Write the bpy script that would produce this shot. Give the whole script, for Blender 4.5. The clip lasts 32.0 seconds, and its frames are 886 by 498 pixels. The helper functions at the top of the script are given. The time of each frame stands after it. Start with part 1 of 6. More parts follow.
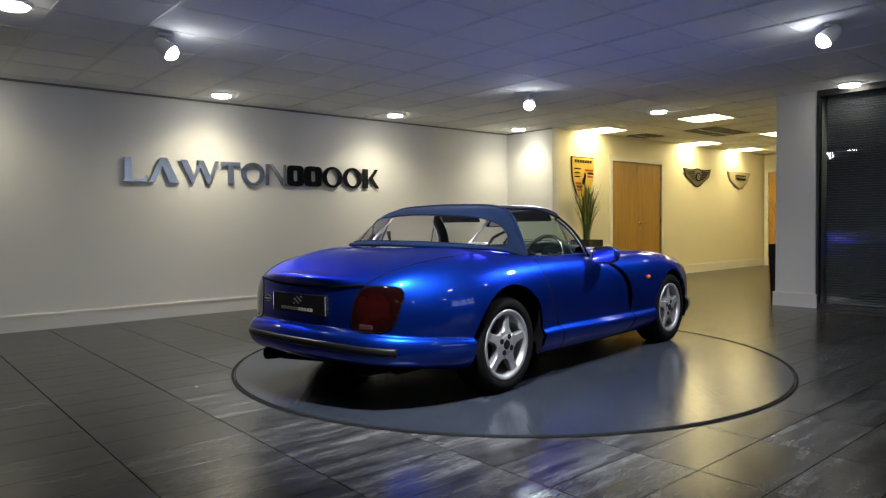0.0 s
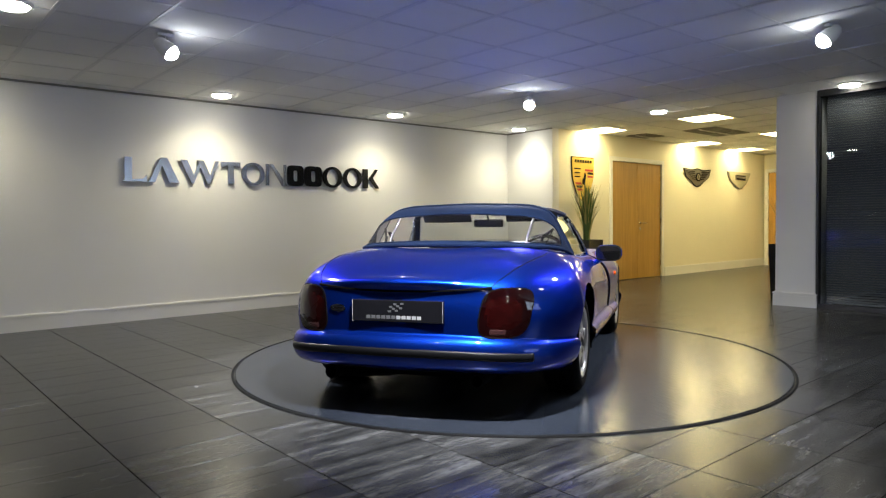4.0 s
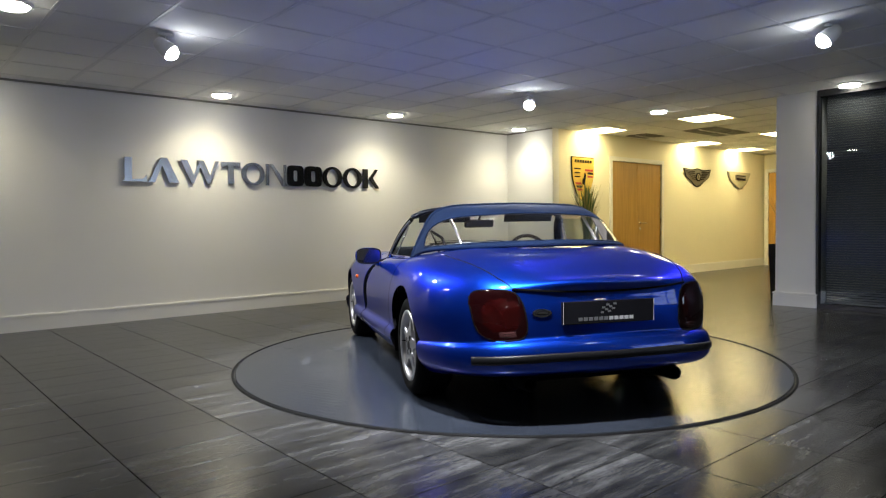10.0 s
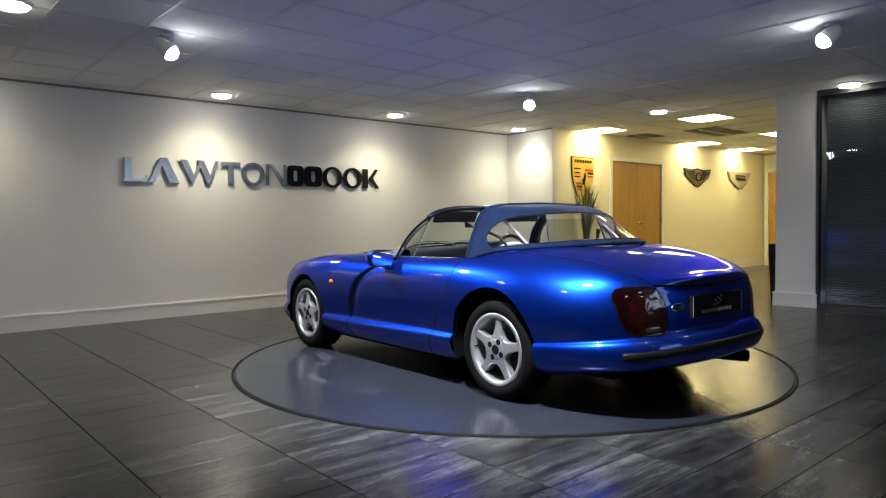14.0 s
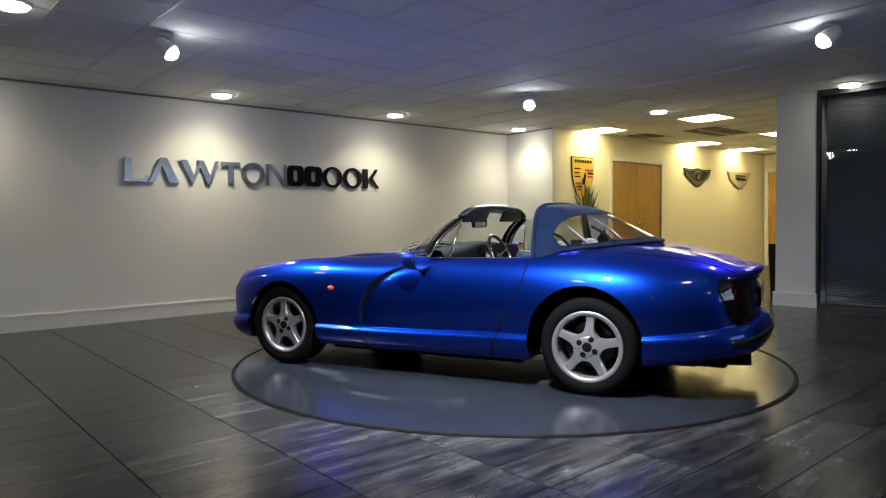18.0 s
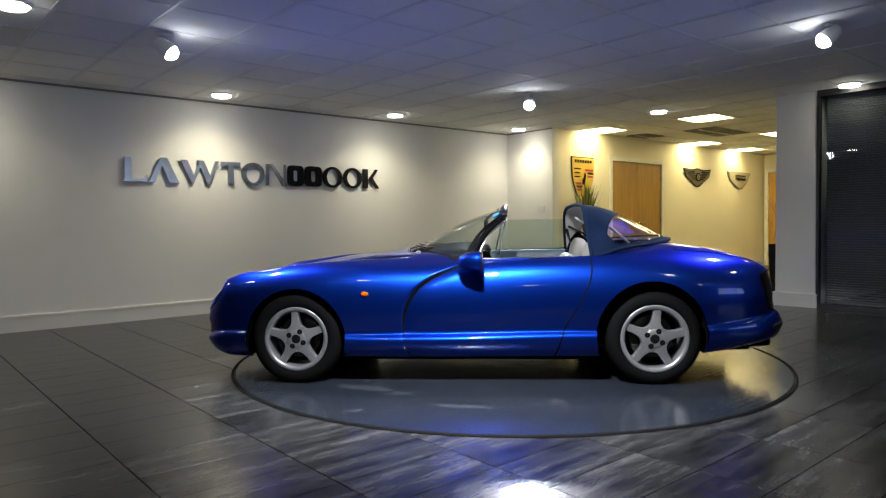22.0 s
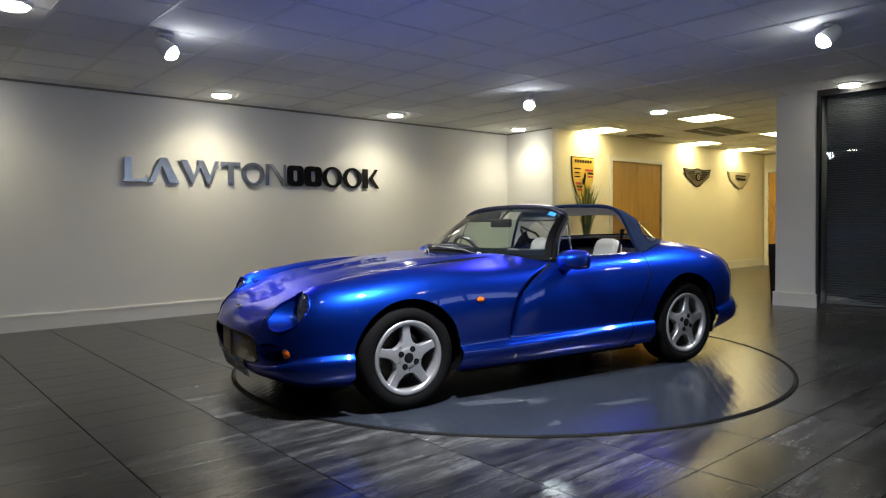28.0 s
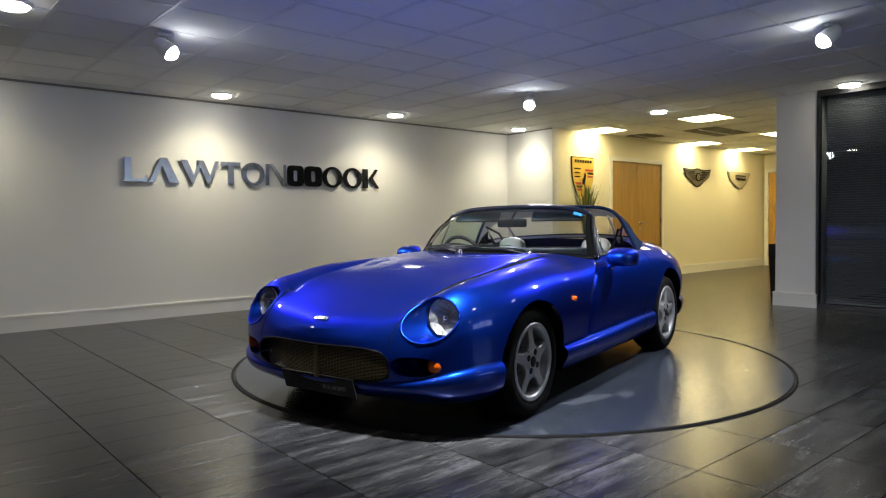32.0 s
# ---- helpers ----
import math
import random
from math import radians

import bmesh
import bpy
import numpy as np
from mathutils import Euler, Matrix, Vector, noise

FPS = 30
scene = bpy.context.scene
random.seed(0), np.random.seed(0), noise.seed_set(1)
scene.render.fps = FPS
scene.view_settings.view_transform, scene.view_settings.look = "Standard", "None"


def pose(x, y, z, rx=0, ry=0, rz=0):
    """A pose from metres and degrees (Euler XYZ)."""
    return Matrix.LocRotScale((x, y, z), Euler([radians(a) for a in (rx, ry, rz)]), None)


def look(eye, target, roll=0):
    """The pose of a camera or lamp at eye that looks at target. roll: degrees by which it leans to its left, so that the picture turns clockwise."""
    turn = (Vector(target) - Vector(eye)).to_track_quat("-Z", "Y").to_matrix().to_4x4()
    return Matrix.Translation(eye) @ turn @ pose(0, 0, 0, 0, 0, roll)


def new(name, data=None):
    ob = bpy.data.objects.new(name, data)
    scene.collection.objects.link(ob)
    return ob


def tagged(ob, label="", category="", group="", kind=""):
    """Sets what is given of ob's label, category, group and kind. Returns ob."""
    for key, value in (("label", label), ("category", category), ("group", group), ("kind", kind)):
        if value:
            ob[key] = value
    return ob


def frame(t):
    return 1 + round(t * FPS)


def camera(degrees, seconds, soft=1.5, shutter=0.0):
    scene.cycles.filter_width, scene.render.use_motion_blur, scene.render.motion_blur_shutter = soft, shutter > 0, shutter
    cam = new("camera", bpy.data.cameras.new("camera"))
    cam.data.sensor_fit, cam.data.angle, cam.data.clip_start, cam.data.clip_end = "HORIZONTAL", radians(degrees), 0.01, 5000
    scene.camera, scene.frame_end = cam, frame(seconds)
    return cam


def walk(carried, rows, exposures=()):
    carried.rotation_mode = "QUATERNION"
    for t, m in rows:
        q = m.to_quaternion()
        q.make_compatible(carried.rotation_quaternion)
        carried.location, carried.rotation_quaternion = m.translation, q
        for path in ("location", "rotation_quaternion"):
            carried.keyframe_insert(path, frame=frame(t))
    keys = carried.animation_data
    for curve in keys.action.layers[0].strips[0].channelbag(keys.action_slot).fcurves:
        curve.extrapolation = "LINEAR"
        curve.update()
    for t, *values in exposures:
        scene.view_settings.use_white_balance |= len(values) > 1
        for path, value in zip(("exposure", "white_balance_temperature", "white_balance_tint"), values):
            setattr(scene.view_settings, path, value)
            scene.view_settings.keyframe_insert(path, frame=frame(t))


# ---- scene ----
ROLL = -0.676
BASE_EV = 0.13
EXPOSURE = [(0.0, 0.15), (3.0, 0.38), (5.7, 0.58), (7.0, 0.45), (10.0, 0.41), (14.0, 0.31), (18.0, 0.08), (24.0, 0.07), (28.0, 0.15), (32.0, 0.25)]
SPOT_W, DOWN_W, PANEL_E, BACK_E = 450.0, 58.0, 18.0, 2.0
TILE_X, TILE_Y, TILE_X0, TILE_Y0 = 0.585, 0.297, -2.935, -2.545
cam = camera(66.52, 32.0, soft=1.2)
EYE = (-3.7683, -3.6530, 1.0322)
AIM = (-3.7683 + 0.65264, -3.6530 + 0.75673, 1.0322 - 0.03768)
walk(cam, [(0.0, look(EYE, AIM, ROLL)), (32.0, look(EYE, AIM, ROLL))], exposures=[(t, e + BASE_EV) for t, e in EXPOSURE])
# ---------------------------------------------------------------- plan (metres)
CEIL = 2.506           # ceiling height
WALL_Y = 4.209         # long white wall
STEP_X = 4.456         # where the corridor wall steps forward
CORR_Y = 3.241         # corridor wall
END_X = 11.87          # end of the corridor
GLASS_X = 4.62         # glazed partition
BACK_X, BACK_Y = -8.5, -7.5
DISC_R = 2.035         # turntable

# ---------------------------------------------------------------- world and large lights
world = bpy.data.worlds.new("night")
world.use_nodes = True
world.node_tree.nodes["Background"].inputs[0].default_value = (0.010, 0.012, 0.018, 1)
world.node_tree.nodes["Background"].inputs[1].default_value = 0.3
scene.world = world

COOL, NEUTRAL = (0.90, 0.92, 0.96), (1.0, 0.92, 0.65)
SPOTS = [(-1.96, 1.66, 2.395), (2.03, 1.54, 2.39), (1.85, -1.66, 2.425), (-1.95, -1.62, 2.39)]
DOWNLIGHTS = [(-0.66, 3.70), (1.72, 3.66), (4.10, 3.62), (-3.04, 3.70), (-2.97, 1.56), (4.36, 1.33), (4.45, -0.94)]
REAR_LIGHTS = [(-2.93, -1.27), (-0.55, -3.08), (1.85, -3.08), (-5.65, -5.80), (-3.0, -5.80), (-0.55, -5.80)]   # downlights behind and beside the viewer
PANELS = [(5.49, 1.27), (5.35, 2.95), (8.45, 2.95), (10.3, 2.95), (8.2, 1.30), (10.3, 1.30)]


def lamp(name, kind, m, power, colour, **extra):
    data = bpy.data.lights.new(name, kind)
    data.energy, data.color = power, colour
    for key, value in extra.items():
        if key == "cone":
            data.spot_size = radians(value)
        elif key == "blend":
            data.spot_blend = value
        elif key == "radius":
            data.shadow_soft_size = value
        elif key == "size":
            data.size = value
    ob = new(name, data)
    ob.matrix_world = m
    return ob


for (x, y, z), share, wide, aim in zip(SPOTS, (0.95, 0.95, 0.85, 1.40), (96, 96, 84, 96), (0.25, 0.25, 0.22, 0.52)):
    lamp("spot_beam", "SPOT", look((x * 0.94, y * 0.94, z - 0.10), (x * aim, y * aim, 0.45)), SPOT_W * share, COOL, cone=wide, blend=1.0, radius=0.055)
for x, y in REAR_LIGHTS:
    lamp("downlight_beam", "SPOT", look((x, y, CEIL - 0.055), (x, y, 0)), DOWN_W * 0.05, NEUTRAL, cone=150, blend=1.0, radius=0.10)
for (x, y), share in zip(DOWNLIGHTS, (1.25, 1.25, 1.05, 0.60, 0.18, 0.36, 0.24)):
    lamp("downlight_beam", "SPOT", look((x, y, CEIL - 0.055), (x, y, 0)), DOWN_W * share, NEUTRAL, cone=150, blend=1.0, radius=0.14)


# ---------------------------------------------------------------- materials
def nodes_of(name):
    m = bpy.data.materials.new(name)
    m.use_nodes = True
    nt = m.node_tree
    return m, nt, nt.nodes["Principled BSDF"]


def ramp(nt, source, stops):
    r = nt.nodes.new("ShaderNodeValToRGB")
    while len(r.color_ramp.elements) < len(stops):
        r.color_ramp.elements.new(0.5)
    for e, (at, c) in zip(r.color_ramp.elements, stops):
        e.position, e.color = at, (*c, 1)
    nt.links.new(source, r.inputs[0])
    return r.outputs[0]


def mix(nt, fac, a, b, how="MIX"):
    n = nt.nodes.new("ShaderNodeMix")
    n.data_type, n.blend_type = "RGBA", how
    for value, socket in ((fac, n.inputs[0]), (a, n.inputs[6]), (b, n.inputs[7])):
        if isinstance(value, (int, float)):
            socket.default_value = value
        elif isinstance(value, tuple):
            socket.default_value = (*value, 1)
        else:
            nt.links.new(value, socket)
    return n.outputs[2]


def coords(nt, scale=(1, 1, 1), rot=(0, 0, 0), kind="Object"):
    t = nt.nodes.new("ShaderNodeTexCoord")
    m = nt.nodes.new("ShaderNodeMapping")
    m.inputs["Scale"].default_value, m.inputs["Rotation"].default_value = scale, rot
    nt.links.new(t.outputs[kind], m.inputs[0])
    return m.outputs[0]


def noise_tex(nt, vec, scale, detail=4, rough=0.55):
    n = nt.nodes.new("ShaderNodeTexNoise")
    n.inputs["Scale"].default_value, n.inputs["Detail"].default_value, n.inputs["Roughness"].default_value = scale, detail, rough
    nt.links.new(vec, n.inputs["Vector"])
    return n.outputs["Fac"]


def bump(nt, p, height, strength, distance):
    b = nt.nodes.new("ShaderNodeBump")
    b.inputs["Strength"].default_value, b.inputs["Distance"].default_value = strength, distance
    nt.links.new(height, b.inputs["Height"])
    nt.links.new(b.outputs[0], p.inputs["Normal"])


def plain(name, colour, rough=0.5, metal=0.0, vary=0.12, grain=60, relief=0.0, coat=0.0, patch=2.0, spec=0.5):
    """A painted, moulded or cast surface with fine grain, broad unevenness and a worn gloss."""
    m, nt, p = nodes_of(name)
    vec = coords(nt)
    fine, broad = noise_tex(nt, vec, grain), noise_tex(nt, vec, patch)
    dark = tuple(c * (1 - vary) for c in colour)
    light = tuple(min(1, c * (1 + vary)) for c in colour)
    c1 = ramp(nt, broad, [(0.3, dark), (0.7, light)])
    c2 = mix(nt, ramp(nt, fine, [(0.35, (0.25,) * 3), (0.75, (0.0,) * 3)]), c1, dark)
    nt.links.new(c2, p.inputs["Base Color"])
    r = nt.nodes.new("ShaderNodeMapRange")
    r.inputs["To Min"].default_value, r.inputs["To Max"].default_value = max(0.02, rough * 0.85), min(1, rough * 1.15)
    nt.links.new(broad, r.inputs[0])
    nt.links.new(r.outputs[0], p.inputs["Roughness"])
    p.inputs["Metallic"].default_value, p.inputs["Specular IOR Level"].default_value = metal, spec
    p.inputs["Coat Weight"].default_value, p.inputs["Coat Roughness"].default_value = coat, 0.03
    if relief:
        bump(nt, p, fine, 0.5, relief)
    return m


def glow(name, colour, strength):
    m, nt, p = nodes_of(name)
    p.inputs["Base Color"].default_value = (*colour, 1)
    p.inputs["Emission Color"].default_value = (*colour, 1)
    p.inputs["Emission Strength"].default_value = strength
    return m


def clear(name, colour, rough=0.0, ior=1.45):
    m, nt, p = nodes_of(name)
    p.inputs["Base Color"].default_value = (*colour, 1)
    p.inputs["Transmission Weight"].default_value = 1
    p.inputs["Roughness"].default_value, p.inputs["IOR"].default_value = rough, ior
    return m


def thin_glass(name, tint, gloss=0.9):
    """Thin pane: clear with a Fresnel gloss."""
    m, nt, p = nodes_of(name)
    nt.nodes.remove(p)
    out = nt.nodes["Material Output"]
    t, g, mx, fr = (nt.nodes.new(k) for k in ("ShaderNodeBsdfTransparent", "ShaderNodeBsdfGlossy", "ShaderNodeMixShader", "ShaderNodeLayerWeight"))
    t.inputs[0].default_value = (*tint, 1)
    g.inputs[0].default_value, g.inputs["Roughness"].default_value = (gloss,) * 3 + (1,), 0.01
    pw, ma = nt.nodes.new("ShaderNodeMath"), nt.nodes.new("ShaderNodeMath")
    pw.operation, pw.inputs[1].default_value = "POWER", 4.5
    ma.operation, ma.inputs[1].default_value, ma.inputs[2].default_value = "MULTIPLY_ADD", 0.80, 0.045
    nt.links.new(fr.outputs["Facing"], pw.inputs[0])
    nt.links.new(pw.outputs[0], ma.inputs[0])
    nt.links.new(ma.outputs[0], mx.inputs[0])
    nt.links.new(t.outputs[0], mx.inputs[1])
    nt.links.new(g.outputs[0], mx.inputs[2])
    nt.links.new(mx.outputs[0], out.inputs[0])
    return m


def tile_material():
    """Grey wood-effect porcelain, streaks along x, each tile a little different."""
    m, nt, p = nodes_of("grey_wood_effect_porcelain")
    info = nt.nodes.new("ShaderNodeObjectInfo")
    geo = nt.nodes.new("ShaderNodeNewGeometry")
    off = nt.nodes.new("ShaderNodeVectorMath")
    off.operation = "MULTIPLY_ADD"
    add = nt.nodes.new("ShaderNodeMath")
    nt.links.new(info.outputs["Random"], add.inputs[0])
    nt.links.new(geo.outputs["Random Per Island"], add.inputs[1])
    one = nt.nodes.new("ShaderNodeMath")
    one.operation = "FRACT"
    nt.links.new(add.outputs[0], one.inputs[0])
    nt.links.new(add.outputs[0], off.inputs[0])
    off.inputs[1].default_value = (37, 91, 0)
    nt.links.new(coords(nt, (0.9, 9, 1)), off.inputs[2])
    streak = noise_tex(nt, off.outputs[0], 1.6, 8, 0.62)
    off2 = nt.nodes.new("ShaderNodeVectorMath")
    off2.operation = "MULTIPLY_ADD"
    nt.links.new(add.outputs[0], off2.inputs[0])
    off2.inputs[1].default_value = (11, 53, 0)
    nt.links.new(coords(nt, (0.5, 2.2, 1)), off2.inputs[2])
    broad = noise_tex(nt, off2.outputs[0], 1.5, 5, 0.6)
    a = ramp(nt, streak, [(0.36, (0.018, 0.0181, 0.0186)), (0.46, (0.037, 0.0373, 0.0383)), (0.56, (0.063, 0.0634, 0.0650)), (0.68, (0.094, 0.0946, 0.0970))])
    b = ramp(nt, broad, [(0.32, (0.42,) * 3), (0.68, (1.30,) * 3)])
    c = mix(nt, 1.0, a, b, "MULTIPLY")
    c = mix(nt, 1.0, c, ramp(nt, one.outputs[0], [(0.0, (0.72,) * 3), (0.5, (1.0,) * 3), (1.0, (1.30,) * 3)]), "MULTIPLY")
    cloud = noise_tex(nt, coords(nt, (2.4, 5.0, 1)), 2.6, 7, 0.68)
    c = mix(nt, 1.0, c, ramp(nt, cloud, [(0.36, (0.66,) * 3), (0.50, (1.0,) * 3), (0.66, (1.3,) * 3)]), "MULTIPLY")
    fleck = noise_tex(nt, coords(nt, (8, 46, 1)), 3.0, 6, 0.7)
    c = mix(nt, 1.0, c, ramp(nt, fleck, [(0.38, (0.72,) * 3), (0.51, (1.0,) * 3), (0.64, (1.42,) * 3)]), "MULTIPLY")
    nt.links.new(c, p.inputs["Base Color"])
    r = nt.nodes.new("ShaderNodeMapRange")
    r.inputs["To Min"].default_value, r.inputs["To Max"].default_value = 0.23, 0.28
    p.inputs["Specular IOR Level"].default_value = 0.36
    nt.links.new(streak, r.inputs[0])
    nt.links.new(r.outputs[0], p.inputs["Roughness"])
    bump(nt, p, fleck, 0.03, 0.0006)
    return m


def plate_material():
    """Grey-painted steel tread plate: small raised bars in alternating directions."""
    m, nt, p = nodes_of("painted_tread_plate")
    vec = coords(nt, (1, 1, 1))
    broad, scuff = noise_tex(nt, vec, 1.3, 6, 0.65), noise_tex(nt, vec, 14, 6, 0.7)
    c = ramp(nt, broad, [(0.3, (0.017, 0.021, 0.030)), (0.7, (0.026, 0.031, 0.042))])
    worn = noise_tex(nt, coords(nt, (1.6, 0.9, 1), (0, 0, 0.6)), 2.1, 9, 0.72)
    c = mix(nt, ramp(nt, scuff, [(0.62, (0, 0, 0)), (0.75, (0.5,) * 3)]), c, (0.075, 0.08, 0.09))
    c = mix(nt, ramp(nt, worn, [(0.60, (0, 0, 0)), (0.64, (0.75,) * 3)]), c, (0.055, 0.062, 0.078))
    nt.links.new(c, p.inputs["Base Color"])
    p.inputs["Metallic"].default_value, p.inputs["Specular IOR Level"].default_value = 0.0, 0.36
    r = nt.nodes.new("ShaderNodeMapRange")
    r.inputs["To Min"].default_value, r.inputs["To Max"].default_value = 0.13, 0.24
    nt.links.new(broad, r.inputs[0])
    nt.links.new(r.outputs[0], p.inputs["Roughness"])
    heights = []
    for angle in (45, -45):
        v = coords(nt, (1, 1, 1), (0, 0, radians(angle)))
        sep = nt.nodes.new("ShaderNodeSeparateXYZ")
        nt.links.new(v, sep.inputs[0])
        prods = []
        for axis, freq in (("X", 2 * math.pi / 0.048), ("Y", 2 * math.pi / 0.048)):
            mul = nt.nodes.new("ShaderNodeMath")
            mul.operation, mul.inputs[1].default_value = "MULTIPLY_ADD", freq
            mul.inputs[2].default_value = 0.0 if angle > 0 else math.pi
            nt.links.new(sep.outputs[axis], mul.inputs[0])
            s = nt.nodes.new("ShaderNodeMath")
            s.operation = "SINE"
            nt.links.new(mul.outputs[0], s.inputs[0])
            pw = nt.nodes.new("ShaderNodeMath")
            pw.operation, pw.inputs[1].default_value = "MULTIPLY_ADD", 0.5
            pw.inputs[2].default_value = 0.5
            nt.links.new(s.outputs[0], pw.inputs[0])
            q = nt.nodes.new("ShaderNodeMath")
            q.operation, q.inputs[1].default_value = "POWER", 6.0 if axis == "Y" else 1.3
            nt.links.new(pw.outputs[0], q.inputs[0])
            prods.append(q.outputs[0])
        pr = nt.nodes.new("ShaderNodeMath")
        pr.operation = "MULTIPLY"
        nt.links.new(prods[0], pr.inputs[0])
        nt.links.new(prods[1], pr.inputs[1])
        heights.append(pr.outputs[0])
    mx = nt.nodes.new("ShaderNodeMath")
    mx.operation = "MAXIMUM"
    nt.links.new(heights[0], mx.inputs[0])
    nt.links.new(heights[1], mx.inputs[1])
    bump(nt, p, mx.outputs[0], 0.40, 0.0010)
    return m


def wood_material():
    m, nt, p = nodes_of("oak_veneer")
    g = noise_tex(nt, coords(nt, (14, 14, 0.7)), 2.2, 8, 0.6)
    b = noise_tex(nt, coords(nt, (1, 1, 0.4)), 2.0, 3)
    a = ramp(nt, g, [(0.3, (0.36, 0.19, 0.035)), (0.7, (0.52, 0.30, 0.065))])
    nt.links.new(mix(nt, ramp(nt, b, [(0.3, (0.0,) * 3), (0.7, (0.35,) * 3)]), a, (0.36, 0.19, 0.055)), p.inputs["Base Color"])
    p.inputs["Roughness"].default_value = 0.34
    bump(nt, p, g, 0.1, 0.0005)
    return m


M_WALL = plain("white_emulsion", (0.81, 0.80, 0.775), 0.62, vary=0.025, grain=220, relief=0.0006, patch=0.7)
M_CREAM = plain("cream_emulsion", (0.78, 0.73, 0.58), 0.6, vary=0.025, grain=220, relief=0.0006, patch=0.7)
M_CEIL = plain("mineral_fibre_tile", (0.82, 0.82, 0.79), 0.85, vary=0.04, grain=320, relief=0.0012, patch=0.9)
M_TBAR = plain("white_ceiling_bar", (0.74, 0.74, 0.72), 0.55, vary=0.03)
M_SKIRT = plain("white_satin_paint", (0.78, 0.77, 0.74), 0.35, vary=0.03)
M_GROUT = plain("dark_grout", (0.007, 0.007, 0.007), 0.95, spec=0.1)
M_TILE = tile_material()
M_PLATE = plate_material()
M_OAK = wood_material()
M_BLACK = plain("black_rubber", (0.006, 0.006, 0.0065), 0.7, relief=0.0004, spec=0.12)
M_FRAME = plain("black_powder_coat", (0.015, 0.015, 0.017), 0.4)
M_STEEL = plain("brushed_steel", (0.62, 0.62, 0.64), 0.22, metal=1.0, vary=0.08)
M_SILVER = plain("silver_letter_metal", (0.50, 0.50, 0.51), 0.24, metal=1.0, vary=0.16, patch=5.0)
M_GLOSSBLACK = plain("gloss_black_acrylic", (0.010, 0.010, 0.011), 0.12)
M_WHITE = plain("white_plastic", (0.75, 0.75, 0.73), 0.4, vary=0.03)
M_SLAT = plain("grey_blind_slat", (0.26, 0.265, 0.275), 0.45, vary=0.05)
# grey for the unseen closing walls, chosen to cut bounced light and reflections
M_GREYWALL = plain("unseen_wall_grey", (0.20, 0.20, 0.21), 0.65, vary=0.03, grain=220, patch=0.7)
# near-black puts the darkness of the unlit office into its wall colour
M_DARK = plain("unlit_office_black", (0.05, 0.05, 0.055), 0.8)
M_PANE = thin_glass("partition_glass", (0.84, 0.86, 0.87), 0.40)
M_VENT = plain("grey_vent_metal", (0.22, 0.21, 0.19), 0.5)
M_LENS = glow("downlight_lens", (1.0, 0.96, 0.82), 22)
M_DUSK = glow("pale_dusk_sky", (0.62, 0.78, 1.0), BACK_E)
M_PANEL = glow("light_panel", (1.0, 0.84, 0.41), PANEL_E)
M_SPOTLENS = glow("spot_lens", (0.88, 0.93, 1.0), 36)
M_GOLD = plain("gold_emblem", (0.70, 0.48, 0.09), 0.35, metal=0.25)
M_RED = plain("red_enamel", (0.42, 0.03, 0.02), 0.3)
M_LEAF = plain("green_leaf", (0.11, 0.18, 0.045), 0.45, vary=0.4, grain=30)
M_LEAFDRY = plain("straw_leaf", (0.42, 0.37, 0.13), 0.5, vary=0.3, grain=30)


# ---------------------------------------------------------------- mesh helpers
def part(name, bm, material, parent=None, label="", smooth=False, keep=False):
    me = bpy.data.meshes.new(name)
    bm.to_mesh(me)
    if not keep:
        bm.free()
    if smooth:
        for f in me.polygons:
            f.use_smooth = True
    if material:
        me.materials.append(material)
    ob = new(name, me)
    ob.parent = parent
    if label:
        ob["label"] = label
    return ob


def empty(name, m=None, **tags):
    ob = new(name)
    ob.empty_display_size = 0.1
    if m is not None:
        ob.matrix_world = m
    return tagged(ob, **tags)


def box(bm, a, b, bevel=0.0):
    lo, hi = [min(p, q) for p, q in zip(a, b)], [max(p, q) for p, q in zip(a, b)]
    made = bmesh.ops.create_cube(bm, size=1)["verts"]
    for v in made:
        v.co = Vector([lo[i] + (v.co[i] + 0.5) * (hi[i] - lo[i]) for i in range(3)])
    if bevel:
        edges = list({e for v in made for e in v.link_edges})
        bmesh.ops.bevel(bm, geom=edges, offset=bevel, segments=2, affect="EDGES", profile=0.5)
    return bm


def boxes(*specs, bevel=0.0):
    bm = bmesh.new()
    for a, b in specs:
        box(bm, a, b, bevel)
    return bm


def cyl(bm, r1, r2, h, m=Matrix(), seg=32, caps=True):
    bmesh.ops.create_cone(bm, cap_ends=caps, segments=seg, radius1=r1, radius2=r2, depth=h, matrix=m)
    return bm


def lathe(bm, profile, seg=48, m=Matrix(), close=False):
    """Turns (radius, height) pairs round local z."""
    rings = []
    for r, z in profile:
        rings.append([bm.verts.new(m @ Vector((r * math.cos(2 * math.pi * k / seg), r * math.sin(2 * math.pi * k / seg), z))) for k in range(seg)])
    pairs = list(zip(rings, rings[1:])) + ([(rings[-1], rings[0])] if close else [])
    for a, b in pairs:
        for k in range(seg):
            bm.faces.new((a[k], a[(k + 1) % seg], b[(k + 1) % seg], b[k]))
    bmesh.ops.recalc_face_normals(bm, faces=bm.faces)
    return bm


